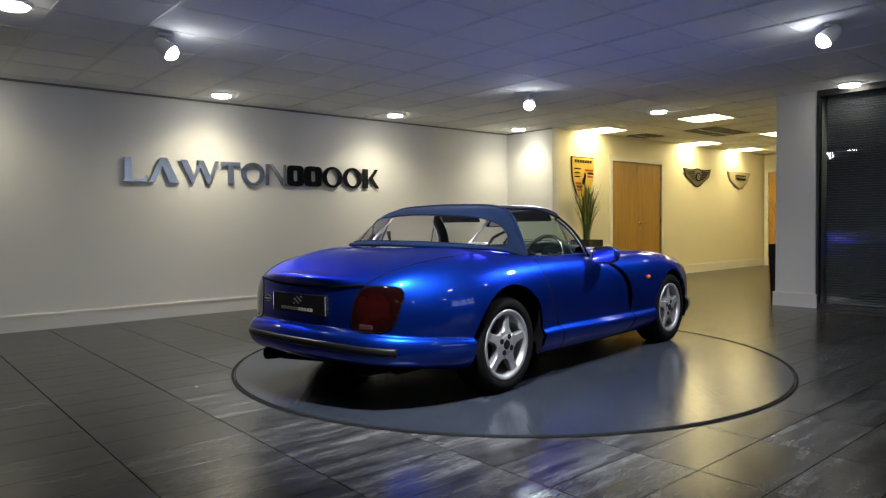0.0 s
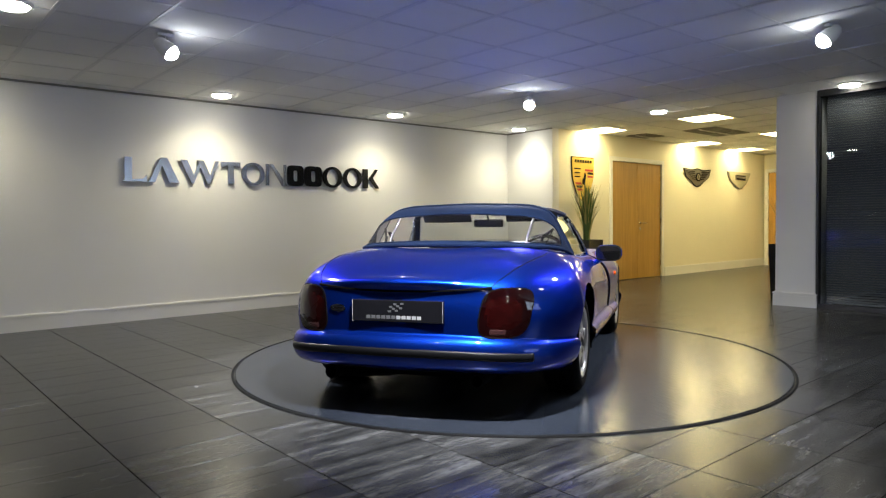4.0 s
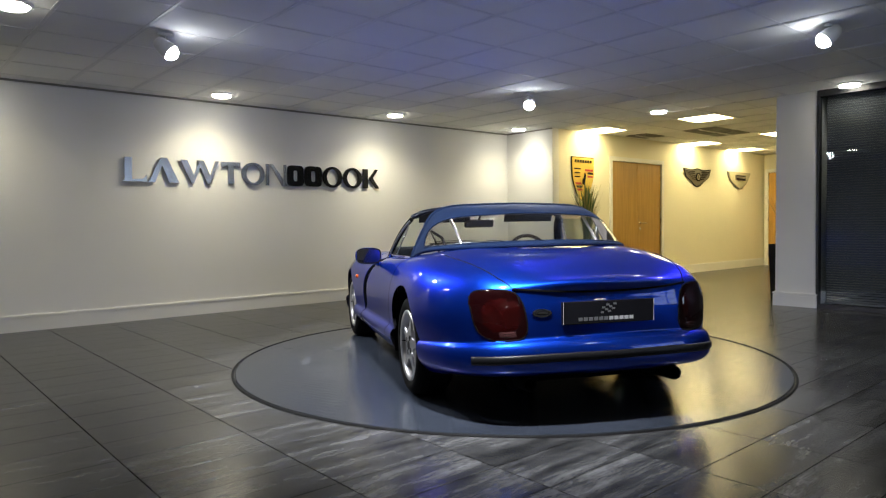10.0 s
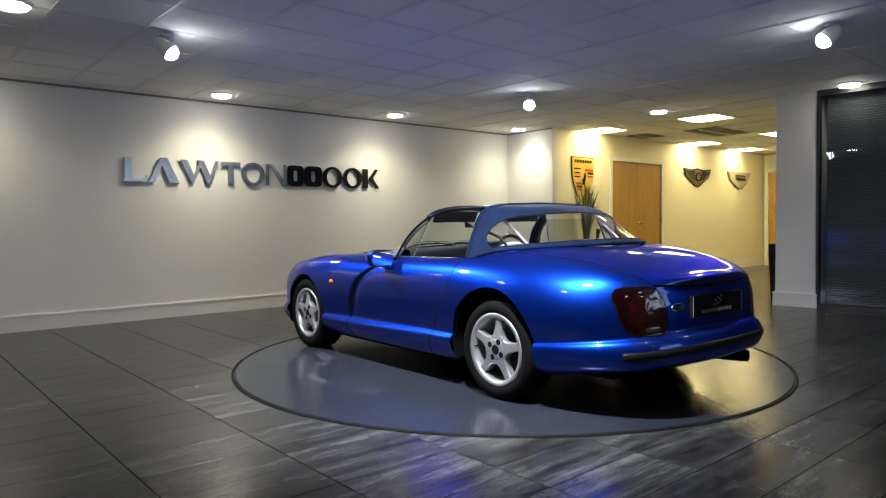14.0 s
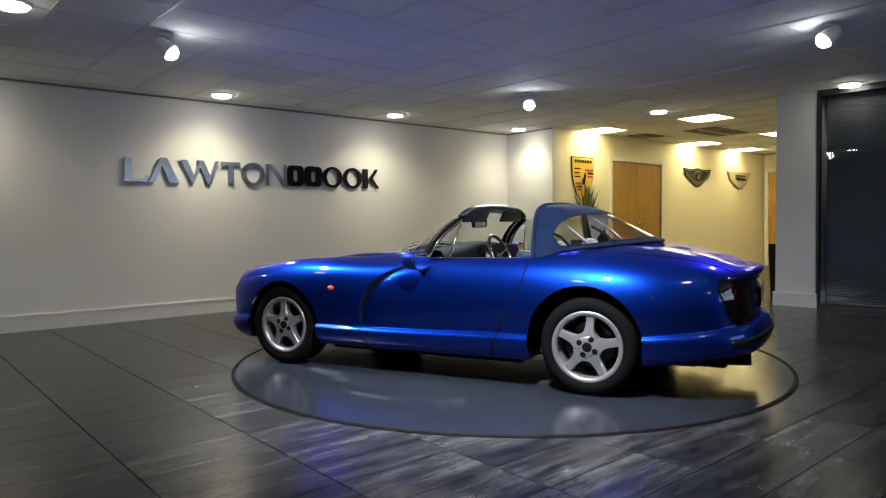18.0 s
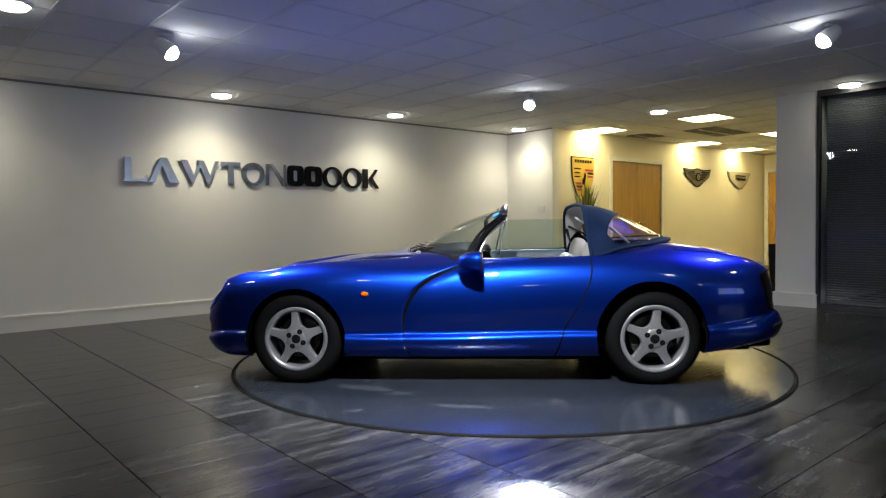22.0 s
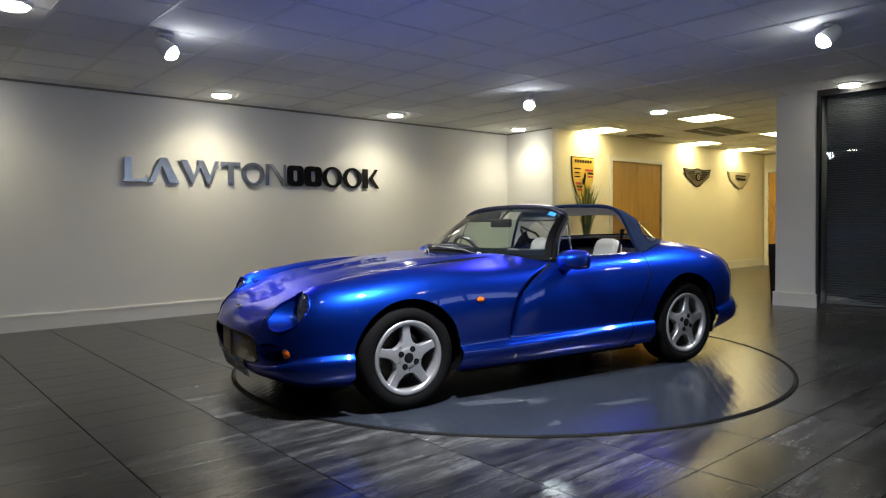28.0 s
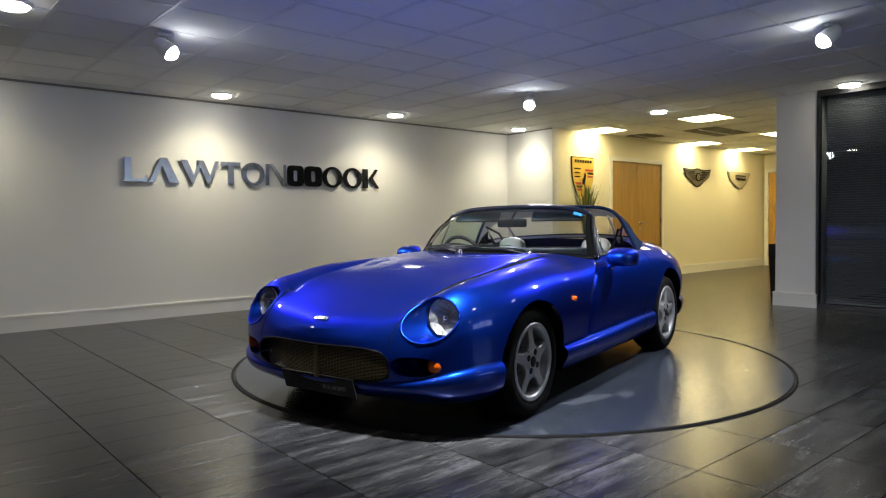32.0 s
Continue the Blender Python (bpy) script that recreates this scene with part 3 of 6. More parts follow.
def winged(x0, flat):
    """Two wings round a centre piece; the flat one is a pale shield cut off at an angle with a dark rim."""
    w, h = 1.07, 0.37
    ob = empty("wing_emblem", pose(x0, CORR_Y - 0.004, 1.69, 90), label="pale wing emblem with a dark band" if flat else "pewter winged emblem with a round centre", category="emblem", group="wall emblems")
    rim = [(-w / 2, h), (-w * 0.42, h * 0.55), (-w * 0.22, h * 0.30), (-w * 0.12, 0.03), (0.0, 0.0), (w * 0.12, 0.03), (w * 0.22, h * 0.30), (w * 0.42, h * 0.55), (w / 2, h), (w * 0.2, h * 0.94), (0, h * 1.03), (-w * 0.2, h * 0.94)]
    inner = [(x * 0.93, (y - h * 0.5) * 0.90 + h * 0.5) for x, y in rim]
    if flat:
        rim = [(-w / 2, h), (-w * 0.40, h * 0.5), (-w * 0.16, h * 0.18), (0.02, 0.0), (w * 0.10, h * 0.05), (w * 0.34, h * 0.40), (w / 2, h * 0.98), (0, h)]
        inner = [(x * 0.94 + 0.02, (y - h * 0.5) * 0.92 + h * 0.52) for x, y in rim]
    part("rim", prism(bmesh.new(), rim, 0.012), M_PEWTER if flat else M_GLOSSBLACK, ob, "dark rim")
    part("field", prism(bmesh.new(), inner, 0.018), M_CREAMPLATE if flat else M_PEWTER, ob)
    if flat:
        part("centre_band", prism(bmesh.new(), [(-0.18, 0.20), (0.26, 0.20), (0.26, 0.31), (-0.18, 0.31)], 0.033), M_PEWTER, ob)
        for z in (0.215, 0.28):
            part("centre_bar", prism(bmesh.new(), [(-0.15, z), (0.23, z), (0.23, z + 0.018), (-0.15, z + 0.018)], 0.037), M_GLOSSBLACK, ob)
    else:
        bm = bmesh.new()
        lathe(bm, [(0.085, 0.02), (0.085, 0.04), (0.065, 0.042), (0.065, 0.02)], 28, pose(0, h * 0.55, 0), close=True)
        part("centre_ring", bm, M_GLOSSBLACK, ob)
        part("centre_disc", cyl(bmesh.new(), 0.055, 0.055, 0.036, pose(0, h * 0.55, 0.018), 24), M_CREAMPLATE, ob)
        part("centre_bar", boxes(((-0.012, h * 0.45, 0.03), (0.012, h * 0.65, 0.045))), M_GLOSSBLACK, ob)
        for s in (-1, 1):
            for k in range(5):
                a = 0.35 + k * 0.17
                part("feather", prism(bmesh.new(), [(s * (0.10 + 0.01 * k), h * (0.40 + 0.10 * k)), (s * (0.22 + 0.05 * k), h * (0.42 + 0.10 * k)), (s * (0.24 + 0.05 * k), h * (0.46 + 0.10 * k)), (s * (0.10 + 0.01 * k), h * (0.45 + 0.10 * k))], 0.033), M_GLOSSBLACK, ob)
    return ob


winged(8.86, False)
winged(10.62, True)

# wall switch on the short return wall
sw = empty("wall_switch", pose(STEP_X - 0.001, 3.47, 1.245, 90, 0, -90), label="white double light switch plate", category="switch")
part("plate", boxes(((-0.073, -0.043, 0), (0.073, 0.043, 0.009)), bevel=0.003), M_WHITE, sw)
for s in (-1, 1):
    part("rocker", boxes(((s * 0.034 - 0.012, -0.018, 0.009), (s * 0.034 + 0.012, 0.018, 0.014)), bevel=0.002), M_WHITE, sw)


# ---------------------------------------------------------------- lamps
def downlight(x, y):
    ob = empty("downlight", pose(x, y, CEIL), label="round recessed ceiling downlight switched on", category="ceiling light", group="round downlights")
    part("trim_ring", lathe(bmesh.new(), [(0.100, -0.0005), (0.128, -0.0005), (0.130, -0.006), (0.122, -0.014), (0.104, -0.018), (0.100, -0.012)], 40, close=True), M_WHITE, ob, smooth=True)
    part("lens", lathe(bmesh.new(), [(0.0005, -0.040), (0.060, -0.040), (0.092, -0.036), (0.099, -0.026), (0.099, -0.004)], 40), M_LENS, ob, "glowing opal glass", smooth=True)
    return ob


for x, y in DOWNLIGHTS + REAR_LIGHTS:
    downlight(x, y)


def light_panel(x, y, mat=None):
    ob = empty("light_panel", pose(x, y, CEIL), label="square ceiling light panel switched on", category="ceiling light", group="light panels")
    h = 0.297
    part("frame", boxes(((-h, -h, -0.010), (-h + 0.018, h, -0.0008)), ((h - 0.018, -h, -0.010), (h, h, -0.0008)), ((-h + 0.018, -h, -0.010), (h - 0.018, -h + 0.018, -0.0008)), ((-h + 0.018, h - 0.018, -0.010), (h - 0.018, h, -0.0008))), M_WHITE, ob)
    part("diffuser", boxes(((-h + 0.018, -h + 0.018, -0.008), (h - 0.018, h - 0.018, -0.003))), mat or M_PANEL, ob, "glowing flat diffuser")
    return ob


for x, y in PANELS:
    light_panel(x, y)



def vent(x, y, w, d):
    ob = empty("ceiling_vent", pose(x, y, CEIL), label="square grey louvred ceiling air vent", category="air vent", group="ceiling vents")
    part("backing", boxes(((-w, -d, -0.004), (w, d, -0.0008))), M_FRAME, ob)
    for k in range(4):
        a, b = w * (1 - k * 0.24), d * (1 - k * 0.24)
        t, z = 0.028, -0.012 - 0.003 * k
        part("louvre", boxes(((-a, -b, z), (-a + t, b, z + 0.006)), ((a - t, -b, z), (a, b, z + 0.006)), ((-a + t, -b, z), (a - t, -b + t, z + 0.006)), ((-a + t, b - t, z), (a - t, b, z + 0.006))), M_VENT, ob)
    part("rib", boxes(((-w, -0.008, -0.026), (w, 0.008, -0.006))), M_TBAR, ob)
    return ob


vent(6.74, 1.90, 0.285, 0.285)
vent(7.34, 1.90, 0.285, 0.285)
vent(6.55, 2.93, 0.285, 0.20)


def spotlight(x, y, z):
    ob = empty("spotlight", pose(x, y, CEIL), label="white adjustable ceiling spotlight aimed at the car", category="spotlight", group="turntable spotlights")
    part("base_box", boxes(((-0.06, -0.022, -0.026), (0.06, 0.022, -0.0008)), bevel=0.004), M_WHITE, ob)
    part("stem", cyl(bmesh.new(), 0.009, 0.009, CEIL - z - 0.06, pose(0, 0, (z - CEIL + 0.012) / 2), 12), M_WHITE, ob)
    m = Matrix.Translation((0, 0, z - CEIL)) @ (Vector((-x * 0.9, -y * 0.9, -1.95)).to_track_quat("-Z", "Y").to_matrix().to_4x4())
    head = part("head", lathe(bmesh.new(), [(0.001, 0.085), (0.035, 0.083), (0.050, 0.06), (0.062, 0.0), (0.066, -0.060), (0.061, -0.060), (0.056, -0.045), (0.001, -0.040)], 32, m), M_WHITE, ob, smooth=True)
    part("lens", lathe(bmesh.new(), [(0.0005, -0.112), (0.024, -0.107), (0.045, -0.092), (0.056, -0.072), (0.0600, -0.056)], 32, m), M_SPOTLENS, head, "glowing cool white lens", smooth=True)
    return ob


for x, y, z in SPOTS:
    spotlight(x, y, z)


# ---------------------------------------------------------------- plants in tall planters
def planter(x, y, w, h, spread, count, top, seed):
    rng = random.Random(seed)
    pot = empty("planter", pose(x, y, 0), label="tall square black planter with grassy plant", category="planter", group="tall planters")
    a, b = w / 2 * 0.86, w / 2
    bm = bmesh.new()
    base = [bm.verts.new((sx * a, sy * a, 0)) for sx, sy in ((-1, -1), (1, -1), (1, 1), (-1, 1))]
    rim = [bm.verts.new((sx * b, sy * b, h)) for sx, sy in ((-1, -1), (1, -1), (1, 1), (-1, 1))]
    lip = [bm.verts.new((sx * (b - 0.02), sy * (b - 0.02), h)) for sx, sy in ((-1, -1), (1, -1), (1, 1), (-1, 1))]
    well = [bm.verts.new((sx * (b - 0.02), sy * (b - 0.02), h - 0.05)) for sx, sy in ((-1, -1), (1, -1), (1, 1), (-1, 1))]
    bm.faces.new(base[::-1])
    for r1, r2 in ((base, rim), (rim, lip), (lip, well)):
        for k in range(4):
            bm.faces.new((r1[k], r1[(k + 1) % 4], r2[(k + 1) % 4], r2[k]))
    bm.faces.new(well)
    part("pot", bm, M_GLOSSBLACK, pot)
    part("soil", boxes(((-b + 0.021, -b + 0.021, h - 0.049), (b - 0.021, b - 0.021, h - 0.03))), M_GROUT, pot)
    plant = empty("grass_plant", pose(x, y, h - 0.035), label="tall grassy plant with long narrow arching leaves", category="plant", group="planter grasses")
    for k in range(count):
        ang, lean = rng.uniform(0, 6.283), rng.uniform(0.05, 1.0) * spread
        length = top * rng.uniform(0.62, 1.05)
        bm, rows, n = bmesh.new(), [], 8
        wid = rng.uniform(0.008, 0.017)
        r0 = rng.uniform(0, 0.05)
        droop = rng.uniform(0.0, 0.35) * lean
        for i in range(n + 1):
            t = i / n
            out, up = r0 + lean * t ** 1.8, length * (t - droop * t ** 3)
            c, s = math.cos(ang), math.sin(ang)
            ww = wid * (1 - t ** 2.5) + 0.0008
            fold = 0.3 * ww
            rows.append([bm.verts.new((c * out - s * q * ww, s * out + c * q * ww, up + fold * abs(q))) for q in (-1, 0, 1)])
        for r1, r2 in zip(rows, rows[1:]):
            for j in range(2):
                bm.faces.new((r1[j], r1[j + 1], r2[j + 1], r2[j]))
        part("leaf", bm, M_LEAF if rng.random() < 0.6 else M_LEAFDRY, plant, smooth=True)


planter(4.93, 2.95, 0.36, 0.75, 0.24, 140, 0.92, 4)
planter(5.25, 0.022, 0.34, 0.72, 0.30, 45, 0.80, 9)

# ---------------------------------------------------------------- turntable
turntable = empty("turntable", pose(0, 0, 0), label="round grey painted tread-plate turntable set in the floor", category="turntable")
part("deck", lathe(bmesh.new(), [(0.001, 0.006), (DISC_R - 0.026, 0.006), (DISC_R - 0.026, -0.003)], 160), M_PLATE, turntable)
part("edge_band", lathe(bmesh.new(), [(DISC_R - 0.0330, 0.0062), (DISC_R - 0.0325, 0.0072), (DISC_R - 0.0285, 0.0072), (DISC_R - 0.0275, 0.0062)], 160), M_BLACK, turntable, "thin black band along the deck edge")
M_WORN = plain("worn_deck_paint", (0.050, 0.057, 0.072), 0.22, vary=0.2, grain=40, patch=7, spec=0.4)
rng = random.Random(12)
for px, py, length, width, turn in ((0.90, 1.08, 0.20, 0.075, -20), (0.66, 1.22, 0.11, 0.05, 10), (0.27, 1.50, 0.19, 0.05, -8), (0.86, 1.60, 0.07, 0.03, 25), (-0.16, 1.44, 0.03, 0.02, 0)):
    outline = []
    for k in range(16):
        r = rng.uniform(0.55, 1.15)
        outline.append((length * r * math.cos(2 * math.pi * k / 16), width * r * math.sin(2 * math.pi * k / 16)))
    part("worn_patch", prism(bmesh.new(), outline, 0.0005, pose(px, py, 0.0062, 0, 0, turn)), M_WORN, turntable, "pale worn patch in the deck paint")
tagged(part("turntable_rim", lathe(bmesh.new(), [(DISC_R - 0.021, -0.0035), (DISC_R - 0.021, 0.006), (DISC_R - 0.017, 0.008), (DISC_R - 0.010, 0.008), (DISC_R - 0.005, 0.005), (DISC_R - 0.004, -0.0035)], 160), M_BLACK), label="black rubber edge ring round the turntable", category="trim", kind="structure")

# ---------------------------------------------------------------- the car: x forward, y to its left, z up, middle of the wheelbase at 0
CAR_X, CAR_Y = 0.2228, 0.1226
AXLE, HUB_Z, TYRE_R = 1.141, 0.290, 0.296


def paint_material():
    m, nt, p = nodes_of("blue_metallic_paint")
    vec = coords(nt)
    flake = noise_tex(nt, vec, 900, 2)
    broad = noise_tex(nt, vec, 1.5, 3)
    c = ramp(nt, flake, [(0.35, (0.0018, 0.018, 0.19)), (0.70, (0.0044, 0.046, 0.45))])
    nt.links.new(mix(nt, ramp(nt, broad, [(0.3, (0.0,) * 3), (0.7, (0.12,) * 3)]), c, (0.001, 0.015, 0.18)), p.inputs["Base Color"])
    p.inputs["Metallic"].default_value = 0.93
    p.inputs["Roughness"].default_value = 0.37
    p.inputs["Coat Weight"].default_value, p.inputs["Coat Roughness"].default_value, p.inputs["Coat IOR"].default_value = 0.90, 0.010, 1.50
    p.inputs["Specular Tint"].default_value = (0.10, 0.22, 1.0, 1)
    return m


def cloth_material():
    m, nt, p = nodes_of("blue_mohair_cloth")
    vec = coords(nt)
    weave, fold = noise_tex(nt, vec, 420, 3), noise_tex(nt, vec, 6, 4)
    c = ramp(nt, fold, [(0.3, (0.0036, 0.0080, 0.023)), (0.7, (0.0058, 0.0125, 0.035))])
    nt.links.new(c, p.inputs["Base Color"])
    p.inputs["Roughness"].default_value = 0.9
    p.inputs["Specular IOR Level"].default_value = 0.05
    bump(nt, p, weave, 0.4, 0.0008)
    return m


M_PAINT = paint_material()
M_CLOTH = cloth_material()
M_TRIM = plain("satin_black_trim", (0.005, 0.005, 0.006), 0.42, spec=0.18)
# near-black puts the shade of gaps and recesses into colour; black parts share it
M_GAP = plain("gap_shade_and_black_parts", (0.003, 0.003, 0.004), 0.8, spec=0.05)
M_INK = plain("black_printed_border", (0.0010, 0.0010, 0.0012), 0.6, spec=0.03)
M_TYRE = plain("tyre_rubber", (0.0050, 0.0050, 0.0052), 0.8, spec=0.05, relief=0.0006, grain=90)
M_ALLOY = plain("silver_alloy", (0.38, 0.38, 0.395), 0.34, metal=0.7, vary=0.06, coat=0.3)
M_CHROME = plain("polished_chrome", (0.80, 0.80, 0.82), 0.07, metal=1.0, vary=0.03)
M_DISC = plain("brake_iron", (0.035, 0.034, 0.033), 0.45, metal=0.6)
M_CREAMHIDE = plain("cream_hide", (0.26, 0.25, 0.23), 0.48, vary=0.06, relief=0.0006, grain=160)
M_NAVYHIDE = plain("slate_blue_hide", (0.045, 0.065, 0.085), 0.45, vary=0.1, relief=0.0006, grain=160)
M_WALNUT = plain("dark_wheel_hide", (0.016, 0.011, 0.009), 0.2, vary=0.3, grain=25, coat=0.8)
M_CARPET = plain("dark_carpet", (0.02, 0.022, 0.03), 0.95, relief=0.001, grain=300)
M_AMBER = plain("amber_lens", (0.62, 0.105, 0.006), 0.12, vary=0.05, coat=1.0)
M_TAIL = plain("smoked_red_lens", (0.0050, 0.0007, 0.0009), 0.08, vary=0.25, coat=1.0, patch=9)
M_TAILBRIGHT = plain("red_reflector", (0.012, 0.0010, 0.0010), 0.10, vary=0.45, patch=14, coat=1.0)
M_REVERSE = plain("pale_reverse_lens", (0.035, 0.014, 0.014), 0.12, coat=1.0)
M_REFLECTOR = plain("lamp_reflector", (0.44, 0.44, 0.40), 0.28, metal=0.6, vary=0.35, grain=26)
M_SCREEN = thin_glass("windscreen_glass", (0.88, 0.94, 0.92))
M_SIDEGLASS = thin_glass("tinted_side_glass", (0.68, 0.80, 0.74))
M_VINYL = thin_glass("clear_vinyl_window", (0.88, 0.86, 0.88))
M_LAMPGLASS = thin_glass("lamp_glass", (0.92, 0.93, 0.95))
M_MESH = plain("bronze_grille_mesh", (0.22, 0.18, 0.11), 0.45, metal=0.4)
M_PLATE_DARK = plain("dark_show_plate", (0.008, 0.008, 0.010), 0.22, spec=0.25)
M_PRINT = plain("white_print", (0.40, 0.40, 0.41), 0.4, vary=0.02)
M_GREYPRINT = plain("grey_print", (0.10, 0.10, 0.105), 0.4)
M_STICKER = plain("pale_blue_sticker", (0.03, 0.20, 0.48), 0.4, vary=0.05)
M_MIRROR = plain("mirror_glass", (0.85, 0.86, 0.88), 0.02, metal=1.0, vary=0.01)

M_NAVYTRIM = plain("dark_navy_trim", (0.003, 0.004, 0.012), 0.35, coat=0.12, spec=0.2)
M_LINING = plain("grey_hood_lining", (0.58, 0.54, 0.49), 0.85)
M_SUNBAND = thin_glass("blue_tint_band", (0.10, 0.22, 0.30))
M_DASH = plain("slate_blue_dash_hide", (0.0035, 0.0045, 0.006), 0.8, vary=0.1, relief=0.0006, grain=160, spec=0.06)

car = empty("car", label="metallic blue two-seat convertible car with dark blue hood", category="car")


def cspline(t, pts, q):
    """Natural cubic spline through pts at t, read at q."""
    t, pts, q = np.asarray(t, float), np.asarray(pts, float), np.asarray(q, float)
    n, h = len(t), np.diff(t)
    a, rhs = np.eye(n), np.zeros((n,) + pts.shape[1:])
    for i in range(1, n - 1):
        a[i, i - 1], a[i, i], a[i, i + 1] = h[i - 1], 2 * (h[i - 1] + h[i]), h[i]
        rhs[i] = 6 * ((pts[i + 1] - pts[i]) / h[i] - (pts[i] - pts[i - 1]) / h[i - 1])
    c = np.linalg.solve(a, rhs.reshape(n, -1)).reshape(rhs.shape)
    k = np.clip(np.searchsorted(t, q, side="right") - 1, 0, n - 2)
    shape = (-1,) + (1,) * (pts.ndim - 1)
    d, e, hh = (q - t[k]).reshape(shape), (t[k + 1] - q).reshape(shape), h[k].reshape(shape)
    return (c[k] * e ** 3 + c[k + 1] * d ** 3) / (6 * hh) + (pts[k] / hh - c[k] * hh / 6) * e + (pts[k + 1] / hh - c[k + 1] * hh / 6) * d


